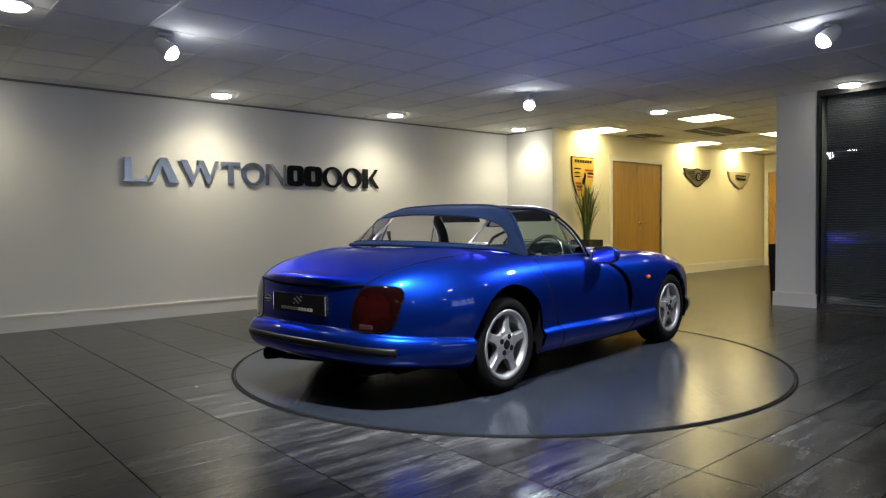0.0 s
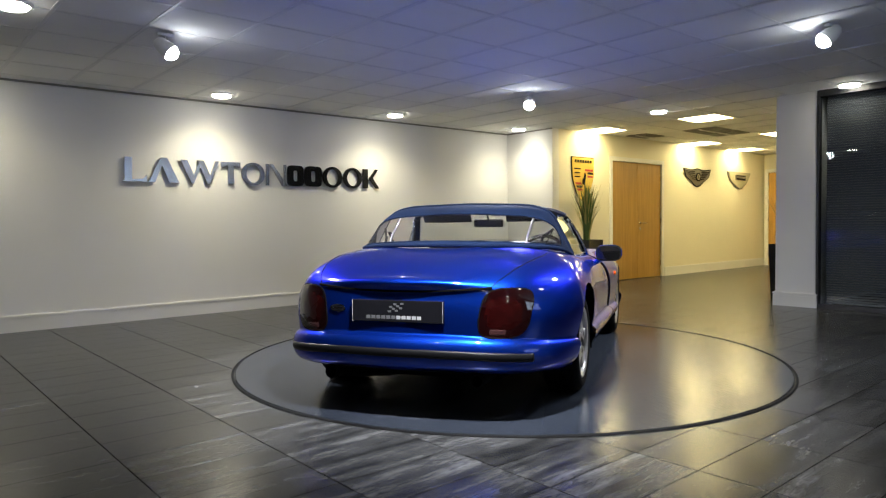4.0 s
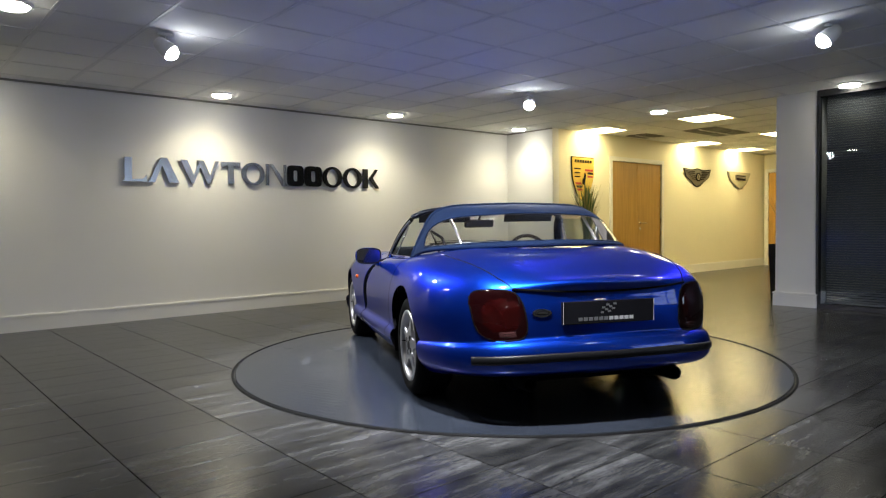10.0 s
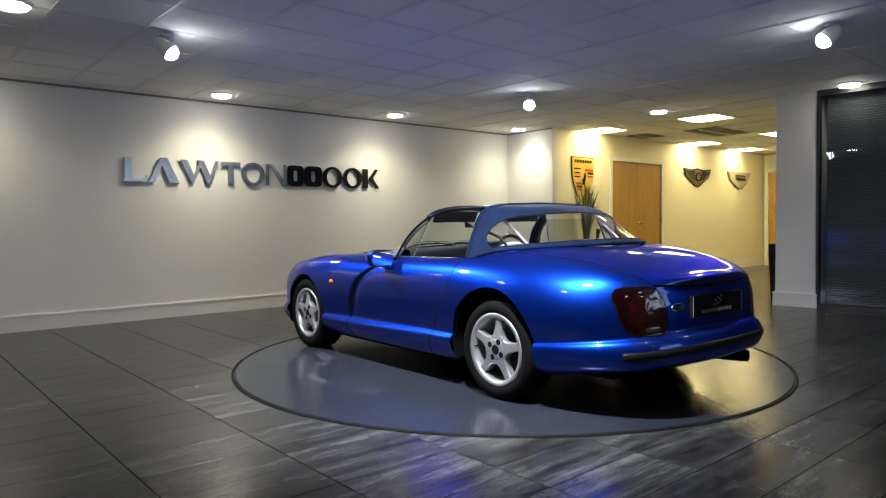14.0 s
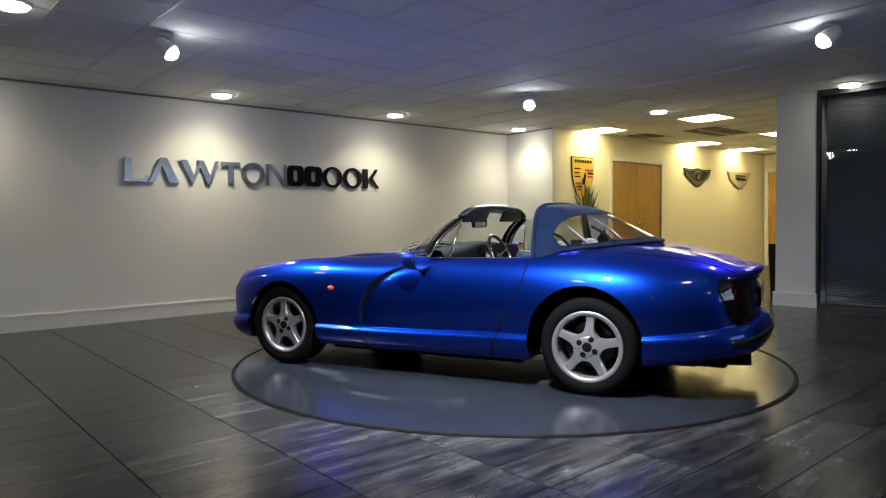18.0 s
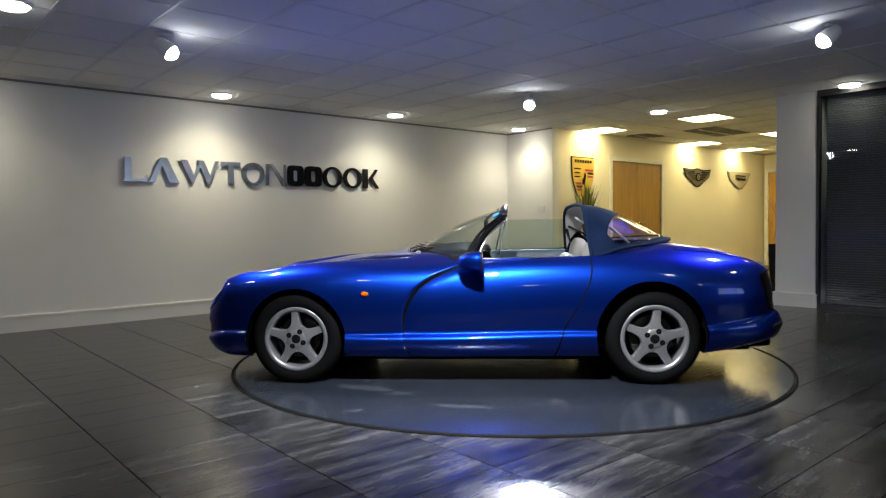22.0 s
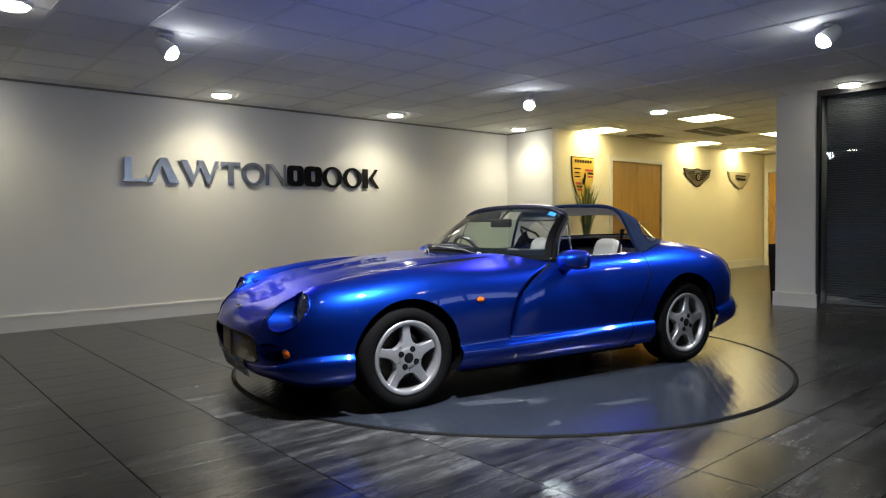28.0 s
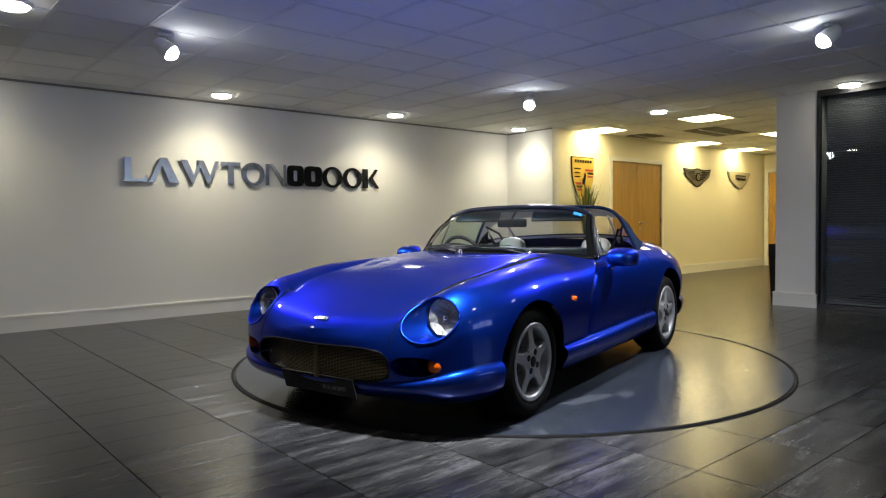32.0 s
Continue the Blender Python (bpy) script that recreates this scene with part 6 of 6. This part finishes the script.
for s in (1, -1):
    bm, rows = bmesh.new(), []
    for w in np.linspace(0.0, 1.0, 15):
        rows.append([bm.verts.new(rail(s * y, w) + Vector((0.003, s * 0.001, 0.003))) for y in (0.695, 0.710, 0.728)])
    for a, b in zip(rows, rows[1:]):
        for k in range(2):
            bm.faces.new((a[k], a[k + 1], b[k + 1], b[k]))
    part("screen_border", bm, M_INK, screen, "black border printed on the glass", smooth=True)
bm = bmesh.new()
bm.faces.new([bm.verts.new(rail(y, w) + Vector((0.003, 0, 0.003))) for y, w in ((0.585, 0.86), (0.66, 0.86), (0.66, 0.945), (0.585, 0.945))])
part("sticker", bm, M_STICKER, screen, "pale blue sticker in the screen corner")
# scuttle behind the bonnet, dark with louvres
bm, rows = bmesh.new(), []
for d, z in ((0.03, -0.006), (-0.06, -0.010), (-0.20, -0.03)):
    rows.append([bm.verts.new(screen_base(y) + Vector((d, 0, z))) for y in np.linspace(-0.71, 0.71, 31)])
for a, b in zip(rows, rows[1:]):
    for k in range(30):
        bm.faces.new((a[k], a[k + 1], b[k + 1], b[k]))
part("scuttle", bm, M_GAP, car, "black scuttle panel under the screen", smooth=True)
for y0, y1 in ((0.40, -0.02), (-0.06, -0.50)):
    wip = bmesh.new()
    a, b = rail(y0, -0.03) + Vector((0.045, 0, 0.022)), rail(y1, 0.06) + Vector((0.032, 0, 0.022))
    tube(wip, [a, a.lerp(b, 0.3) + Vector((0.01, 0, 0.015)), b], [0.008, 0.006, 0.004], 6)
    arm = part("wiper", wip, M_TRIM, car, "black wiper arm and blade")
    blade = bmesh.new()
    pts = [rail(y1 + q, 0.055 + 0.02 * math.sin(q * 4)) + Vector((0.018, 0, 0.014)) for q in np.linspace(-0.16, 0.34, 12)]
    tube(blade, pts, 0.0042, 6, flat=1.6)
    part("blade", blade, M_TRIM, arm)
    loop = [a + Vector((0.008 + 0.014 * math.cos(q), 0.03, 0.0 + 0.017 * math.sin(q))) for q in np.linspace(-0.4, 3.6, 14)]
    part("washer_hose", tube(bmesh.new(), loop, 0.0032, 6), M_LINING, arm, "pale looped washer hose", smooth=True)
    rest = bmesh.new()
    tube(rest, [rail(y1 + q, 0.085 + 0.015 * math.sin(q * 5)) + Vector((0.030, 0, 0.020)) for q in np.linspace(-0.12, 0.30, 10)], 0.0034, 6)
    part("blade_spine", rest, M_TRIM, arm)
    part("pivot", cyl(bmesh.new(), 0.014, 0.011, 0.03, Matrix.Translation(a), 14), M_CHROME, arm)

# ---- interior mirror and visors
mir = part("interior_mirror", boxes(((-0.105, -0.090, 0.992), (-0.075, 0.150, 1.056)), bevel=0.012), M_TRIM, car, "black interior mirror")
part("mirror_face", boxes(((-0.1075, -0.080, 1.000), (-0.1055, 0.140, 1.048))), M_MIRROR, mir)
part("stalk", tube(bmesh.new(), [(-0.09, 0.03, 1.05), (-0.13, 0.03, 1.09), (-0.19, 0.03, 1.128)], 0.008, 8), M_TRIM, mir)
for s in (1, -1):
    bm = boxes(((-0.012, -0.20, -0.055), (0.004, 0.20, 0.040)), bevel=0.007)
    part("sun_visor", sink(bm, pose(-0.205, s * 0.34, 1.085, 0, -28, 0)), M_TRIM, car, "black folded sun visor", smooth=True)

# ---- door mirrors
def door_mirror(s):
    bm = bmesh.new()
    bmesh.ops.create_uvsphere(bm, u_segments=32, v_segments=20, radius=1.0)
    for v in bm.verts:
        x, y, z = v.co
        f = lambda c, p: math.copysign(abs(c) ** p, c)
        x, y, z = f(x, 0.75), f(y, 0.70), f(z, 0.78)
        if x < -0.30:
            x = -0.30
        taper = 1 - 0.18 * max(0, x)
        v.co = (-0.030 + 0.112 * x, s * (0.900 + 0.100 * y * taper - 0.012 * x), 0.788 + 0.063 * z * taper)
    body = part("door_mirror", bm, M_PAINT, car, "blue door mirror housing", smooth=True)
    def plate_outline(wide, tall):
        pts = []
        for k in range(40):
            c_, s_ = math.cos(2 * math.pi * k / 40), math.sin(2 * math.pi * k / 40)
            pts.append((wide * math.copysign(abs(c_) ** 0.5, c_), tall * math.copysign(abs(s_) ** 0.5, s_)))
        return pts
    upright = Matrix(((0, 0, 1, 0), (1, 0, 0, 0), (0, 1, 0, 0), (0, 0, 0, 1)))
    part("mirror_surround", prism(bmesh.new(), plate_outline(0.093, 0.059), 0.012, Matrix.Translation((-0.070, s * 0.902, 0.788)) @ upright), M_TRIM, body, "black rim round the mirror glass")
    part("mirror_face", prism(bmesh.new(), plate_outline(0.083, 0.050), 0.008, pose(-0.0755, s * 0.902, 0.788, 0, -1, -s * 3) @ upright), M_MIRROR, body, "mirror glass")
    foot = bmesh.new()
    tube(foot, [(-0.02, s * 0.86, 0.755), (-0.02, s * 0.82, 0.725), (-0.025, s * 0.785, 0.705), (-0.03, s * 0.77, 0.69)], [0.042, 0.034, 0.030, 0.034], 14, flat=0.6)
    part("mirror_foot", foot, M_PAINT, body, smooth=True)


door_mirror(1)
door_mirror(-1)

# ---- soft hood with a wrap-round clear window
arch_t = np.array([0, .09, .21, .33, .44, .66, 1.0])
ARCH = np.array([(-.775, .738, .800), (-.765, .702, .880), (-.755, .648, .985), (-.748, .592, 1.075), (-.748, .512, 1.122), (-.752, .300, 1.146), (-.755, .0, 1.153)])
foot_t = np.array([0, .22, .45, .72, 1.0])
FOOT = np.array([(-.80, .742, .800), (-.95, .705, .846), (-1.13, .610, .870), (-1.33, .34, .886), (-1.43, .0, .892)])


def hood_point(phi, w):
    """phi -1..1 from side to side over the top, w 0..1 from the front hoop to the foot."""
    f = 1 - abs(phi)
    s = 1 if phi >= 0 else -1
    a = cspline(np.concatenate([arch_t, [2 - arch_t[-2]]]), np.concatenate([ARCH, [ARCH[-2] * FLIP]]), [f])[0]
    b = cspline(np.concatenate([foot_t, [2 - foot_t[-2]]]), np.concatenate([FOOT, [FOOT[-2] * FLIP]]), [f])[0]
    k = np.linalg.norm(b - a) / 0.73
    p1 = a + np.array([-0.27 * k, 0, -0.002])
    p2 = b + (a - b) * 0.40 + np.array([0, 0.012 * (1 - f), 0.034 * k])
    p = (1 - w) ** 3 * a + 3 * (1 - w) ** 2 * w * p1 + 3 * (1 - w) * w ** 2 * p2 + w ** 3 * b
    return Vector((p[0], s * p[1], p[2]))


HN, HW = 96, 44
phis, ws = np.linspace(-1, 1, HN + 1), np.linspace(0, 1, HW + 1)
winfit = lambda phi, w: (abs(phi) / 0.765) ** 7 + (abs(w - 0.690 - 0.05 * abs(phi) ** 2) / 0.245) ** 5
inside = np.array([[winfit((a + b) / 2, (c + d) / 2) < 1 for c, d in zip(ws, ws[1:])] for a, b in zip(phis, phis[1:])])
pw = np.array([[(a, c) for c in ws] for a in phis])
for i in range(1, HN):
    for j in range(1, HW):
        n = int(inside[i - 1:i + 1, j - 1:j + 1].sum())
        if 0 < n < 4:
            a, c = pw[i, j]
            lo, hi = 0.4, 2.0
            for _ in range(26):
                mid = (lo + hi) / 2
                lo, hi = (mid, hi) if winfit(a * mid, 0.69 + (c - 0.69) * mid) < 1 else (lo, mid)
            pw[i, j] = a * lo, 0.69 + (c - 0.69) * lo
HP = [[hood_point(a, c) for a, c in row] for row in pw]


def hood_part(name, mask, material, parent, label):
    bm, index = bmesh.new(), {}
    for i, j in zip(*np.nonzero(mask)):
        quad = []
        for q in ((i, j), (i + 1, j), (i + 1, j + 1), (i, j + 1)):
            if q not in index:
                index[q] = bm.verts.new(HP[q[0]][q[1]])
            quad.append(index[q])
        bm.faces.new(quad)
    return part(name, bm, material, parent, label, smooth=True)


hood = hood_part("soft_hood", ~inside, M_CLOTH, car, "dark blue cloth hood behind the seats")
lining_src = [[p.copy() for p in row] for row in HP]
for i in range(HN + 1):
    for j in range(HW + 1):
        q = HP[i][j]
        HP[i][j] = Vector((q.x + 0.004, q.y * 0.988, q.z - 0.007))
mid_phi = np.abs((phis[:-1] + phis[1:]) / 2)[:, None] * np.ones((1, HW))
mid_w = ((ws[:-1] + ws[1:]) / 2)[None, :] * np.ones((HN, 1))
flap = ~inside & (mid_phi > 0.70) & (mid_w > 0.56 - 1.0 * (mid_phi - 0.70))
hood_part("hood_lining", ~inside & ~flap, M_LINING, hood, "pale grey hood lining")
hood_part("inner_flap", flap & (np.arange(HN)[:, None] < HN // 2), M_GAP, hood, "black inner side flap")
hood_part("inner_flap", flap & (np.arange(HN)[:, None] >= HN // 2), M_GAP, hood, "black inner side flap")
HP = lining_src
hood_part("rear_window", inside, M_VINYL, hood, "clear flexible rear window")
bm = bmesh.new()
tube(bm, [hood_point(a, 0.0) + Vector((0.004, 0, 0)) for a in np.linspace(-1, 1, 70)], 0.013, 8)
part("front_hoop", bm, M_CLOTH, hood, "dark hoop along the hood's front edge", smooth=True)
bm = bmesh.new()
tube(bm, [hood_point(a, 1.0) + Vector((0, 0, 0.002)) for a in np.linspace(-1, 1, 70)], 0.012, 8)
part("hood_hem", bm, M_CLOTH, hood, smooth=True)
ring = []
for k in range(97):
    a = 2 * math.pi * k / 96
    c_, s_ = math.cos(a), math.sin(a)
    lo, hi = 0.0, 1.5
    for _ in range(26):
        mid = (lo + hi) / 2
        lo, hi = (mid, hi) if winfit(mid * c_, 0.69 + mid * s_ * 0.3) < 1 else (lo, mid)
    ring.append(hood_point(lo * c_, 0.69 + lo * s_ * 0.3))
bm = bmesh.new()
tube(bm, ring, 0.004, 6)
part("window_seam", bm, M_CLOTH, hood, smooth=True)
for s in (1, -1):
    bm = bmesh.new()
    tube(bm, [(-0.82, s * 0.488, 1.066), (-0.96, s * 0.480, 0.965), (-1.09, s * 0.474, 0.850)], 0.0095, 8)
    part("hood_strut", bm, M_ALLOY, hood, "pale metal hood strut", smooth=True)
    bm = bmesh.new()
    tube(bm, [(-0.78, s * 0.62, 0.99), (-0.90, s * 0.56, 0.93), (-0.98, s * 0.55, 0.84)], 0.010, 8)
    part("hood_link", bm, M_TRIM, hood, smooth=True)
    p = Vector((-0.80, s * 0.752, 0.796))
    part("hood_catch", sink(boxes(((-0.022, -0.006, -0.008), (0.022, 0.006, 0.008)), bevel=0.003), Matrix.Translation(p)), M_CHROME, hood)

# ---- cockpit
tub = part("cockpit_tub", boxes(((-1.42, -0.70, 0.21), (0.38, 0.70, 0.24)), ((-1.45, -0.66, 0.24), (-1.40, 0.66, 0.80))), M_CARPET, car, "dark carpeted cockpit floor")
part("rear_shelf", boxes(((-1.40, -0.62, 0.70), (-0.90, 0.62, 0.73)), ((-0.93, -0.66, 0.24), (-0.88, 0.66, 0.73)), bevel=0.006), M_CARPET, car, "dark carpeted shelf behind the seats")
part("shelf_piping", tube(bmesh.new(), [(-0.905, y, 0.737) for y in np.linspace(-0.60, 0.60, 5)], 0.009, 8), M_CREAMHIDE, car, "cream piping along the shelf edge")
part("gearbox_tunnel", boxes(((-0.90, -0.14, 0.24), (0.30, 0.14, 0.56)), bevel=0.03), M_NAVYHIDE, car, "slate blue hide centre tunnel", smooth=True)
part("gear_lever", tube(bmesh.new(), [(-0.20, 0, 0.54), (-0.22, 0, 0.66), (-0.225, 0, 0.70)], [0.006, 0.006, 0.02], 10), M_CHROME, car)
for s, d in ((1, door_l), (-1, door_r)):
    bm, rows = bmesh.new(), []
    for x in np.linspace(0.02, -0.76, 22):
        p, n = on_side(float(x), 0.76, 0)
        rows.append([bm.verts.new((x, s * 0.728, 0.788 + 0.012 * (-x))), bm.verts.new((x, s * 0.700, 0.790 + 0.012 * (-x))), bm.verts.new((x, s * 0.680, 0.77)), bm.verts.new((x, s * 0.665, 0.60)), bm.verts.new((x, s * 0.675, 0.24))])
    for a, b in zip(rows, rows[1:]):
        for k in range(4):
            bm.faces.new((a[k], a[k + 1], b[k + 1], b[k]))
    part("door_card", bm, M_NAVYHIDE, d, "slate blue hide door lining", smooth=True)
    bm = bmesh.new()
    tube(bm, [(x, s * 0.724, 0.792 + 0.012 * (-x)) for x in np.linspace(0.02, -0.765, 14)], 0.0075, 6)
    part("waist_trim", bm, M_CHROME, d, "bright strip along the door top", smooth=True)
bm, rows = bmesh.new(), []
for x in np.linspace(-0.20, -0.735, 9):
    rows.append([bm.verts.new((x, -0.716 + 0.115 * w - 0.012 * math.sin(math.pi * w), 0.79 + 0.262 * w)) for w in np.linspace(0, 1, 8)])
for a, b in zip(rows, rows[1:]):
    for k in range(7):
        bm.faces.new((a[k], a[k + 1], b[k + 1], b[k]))
part("side_window", bm, M_SIDEGLASS, door_r, "raised green-tinted side window", smooth=True)

# dashboard: a swept hide top with a walnut instrument face
bm, rows = bmesh.new(), []
for y in np.linspace(-0.70, 0.70, 29):
    hump = 0.030 * math.exp(-((y + 0.36) / 0.20) ** 2)
    rows.append([bm.verts.new((min(x - 0.35 * y * y + (0.05 if k < 2 else 0), screen_base(float(y)).x - 0.03 - 0.03 * k), y, z + hump * (1 if k in (1, 2, 3) else 0.3))) for k, (x, z) in enumerate(((0.40, 0.785), (0.28, 0.828), (0.14, 0.850), (0.06, 0.838), (0.04, 0.79), (0.10, 0.62), (0.20, 0.45)))])
for a, b in zip(rows, rows[1:]):
    for k in range(6):
        bm.faces.new((a[k], a[k + 1], b[k + 1], b[k]))
dash = part("dashboard", bm, M_DASH, car, "slate blue hide dashboard", smooth=True)
for y, z, r in ((-0.30, 0.745, 0.046), (-0.42, 0.745, 0.046), (-0.14, 0.72, 0.026), (-0.06, 0.72, 0.026), (0.02, 0.72, 0.026)):
    x = 0.035 - 0.35 * y * y
    g = part("gauge", lathe(bmesh.new(), [(r, 0.0), (r, 0.02), (r * 0.88, 0.022), (r * 0.88, 0.012)], 24, pose(x, y, z, 0, -80, 0)), M_CHROME, dash, "chrome ringed gauge")
    part("gauge_face", lathe(bmesh.new(), [(0.001, 0.013), (r * 0.88, 0.013)], 24, pose(x, y, z, 0, -80, 0)), M_CREAMHIDE, g)
# steering wheel
m = pose(-0.085, -0.40, 0.760, 0, -66, 0)
bm, ring = bmesh.new(), []
for k in range(49):
    a = 2 * math.pi * k / 48
    ring.append(m @ Vector((0.175 * math.cos(a), 0.175 * math.sin(a), 0)))
tube(bm, ring, 0.015, 10)
sw_ob = part("steering_wheel", bm, M_WALNUT, car, "dark three-spoke steering wheel", smooth=True)
for a in (0.3, math.pi - 0.3, -math.pi / 2):
    bm = bmesh.new()
    tube(bm, [m @ Vector((0, 0, -0.03)), m @ Vector((0.17 * math.sin(a), 0.17 * math.cos(a), 0))], 0.011, 8, flat=0.5)
    part("spoke", bm, M_CHROME, sw_ob)
part("wheel_boss", lathe(bmesh.new(), [(0.001, 0.0), (0.035, -0.004), (0.045, -0.025), (0.03, -0.05)], 24, m), M_TRIM, sw_ob, smooth=True)
part("column", tube(bmesh.new(), [m @ Vector((0, 0, -0.04)), m @ Vector((0, 0, -0.26))], 0.03, 12), M_TRIM, sw_ob)


def seat(s):
    """A bucket seat; its padding is stuffed boxes rounded off."""
    def pad(name, size, m, mat, parent, power=4, label=""):
        bm = bmesh.new()
        bmesh.ops.create_cube(bm, size=2)
        bmesh.ops.subdivide_edges(bm, edges=bm.edges, cuts=7, use_grid_fill=True)
        for v in bm.verts:
            c = v.co.copy()
            n = (abs(c.x) ** power + abs(c.y) ** power + abs(c.z) ** power) ** (1 / power)
            v.co = Vector((c.x / n * size[0], c.y / n * size[1], c.z / n * size[2]))
        return part(name, sink(bm, m), mat, parent, label, smooth=True)
    y = s * 0.385
    base = pad("seat", (0.27, 0.23, 0.085), pose(-0.40, y, 0.36, 0, -10, 0), M_CREAMHIDE, car, label="cream hide bucket seat")
    pad("backrest", (0.085, 0.225, 0.25), pose(-0.690, y, 0.535, 0, -20, 0), M_CREAMHIDE, base)
    pad("headrest", (0.060, 0.122, 0.100), pose(-0.822, y, 0.800, 0, -14, 0), M_CREAMHIDE, base, 2.8)
    for q in (1, -1):
        pad("bolster", (0.10, 0.045, 0.20), pose(-0.65, y + q * 0.20, 0.50, 0, -20, 0), M_CREAMHIDE, base)
        pad("cushion_bolster", (0.25, 0.045, 0.085), pose(-0.38, y + q * 0.20, 0.40, 0, -8, 0), M_CREAMHIDE, base)


seat(1)
seat(-1)
# black belts over the shelf
for s in (1, -1):
    bm = bmesh.new()
    tube(bm, [(-0.76, s * 0.60, 0.97), (-0.80, s * 0.52, 0.80), (-0.70, s * 0.56, 0.50)], 0.018, 6, flat=0.15)
    part("seat_belt", bm, M_TRIM, car)

# ---------------------------------------------------------------- floor tiles
def lay_tiles():
    """Stretcher-less grid of porcelain tiles; those by the turntable are single pieces, the rest is one mesh."""
    w, d, gap = TILE_X, TILE_Y, 0.0056
    def shape(x0, y0, x1, y1):
        e = 0.0005
        lo = [(x0, y0, -0.0035), (x1, y0, -0.0035), (x1, y1, -0.0035), (x0, y1, -0.0035)]
        mid = [(x0, y0, -e), (x1, y0, -e), (x1, y1, -e), (x0, y1, -e)]
        hi = [(x0 + e, y0 + e, 0), (x1 - e, y0 + e, 0), (x1 - e, y1 - e, 0), (x0 + e, y1 - e, 0)]
        v = lo + mid + hi
        f = [(8, 9, 10, 11)]
        for a in (0, 4):
            for k in range(4):
                f.append((a + k, a + (k + 1) % 4, a + 4 + (k + 1) % 4, a + 4 + k))
        return v, f
    v, f = shape(gap / 2, 0.0021, w - gap / 2, d - 0.0021)
    me = bpy.data.meshes.new("tile")
    me.from_pydata(v, [], f)
    me.materials.append(M_TILE)
    rest_v, rest_f, count = [], [], 0
    i0, i1 = math.floor((BACK_X - TILE_X0) / w), math.ceil((END_X - TILE_X0) / w)
    for i in range(i0, i1):
        x = TILE_X0 + i * w
        j0 = math.floor((BACK_Y - TILE_Y0) / d) - 1
        for j in range(j0, j0 + math.ceil((WALL_Y - BACK_Y) / d) + 3):
            y = TILE_Y0 + j * d
            xa, xb, ya, yb = max(x, BACK_X), min(x + w, END_X), max(y, BACK_Y), min(y + d, WALL_Y)
            if xb - xa < 0.02 or yb - ya < 0.02:
                continue
            if max(math.hypot(px, py) for px in (xa, xb) for py in (ya, yb)) < DISC_R - 0.1:
                continue
            if xa > GLASS_X + 0.3 and yb < -0.45:
                continue
            whole = xb - xa > w - 1e-6 and yb - ya > d - 1e-6
            if whole and -3.6 < x < 3.9 and -3.0 < y < 4.2 and count < 298:
                ob = new("tile", me)
                ob.parent = floor
                ob.location = (x, y, 0)
                count += 1
            else:
                tv, tf = shape(xa + gap / 2, ya + 0.0021, xb - gap / 2, yb - 0.0021)
                base = len(rest_v)
                rest_v += tv
                rest_f += [tuple(base + q for q in face) for face in tf]
    me = bpy.data.meshes.new("outer_tiles")
    me.from_pydata(rest_v, [], rest_f)
    me.materials.append(M_TILE)
    ob = new("outer_tiles", me)
    ob.parent = floor
    tagged(ob, kind="stuff")


lay_tiles()


def motions():
    """The turntable and the car turn together about the middle of the disc."""
    spin, first = 5.8535, 6.5537
    times = [float(k) for k in range(33)]
    walk(turntable, [(t, pose(0, 0, 0, 0, 0, first + spin * t)) for t in times])
    walk(car, [(t, pose(0, 0, 0, 0, 0, first + spin * t) @ pose(CAR_X, CAR_Y, 0.006)) for t in times])


motions()
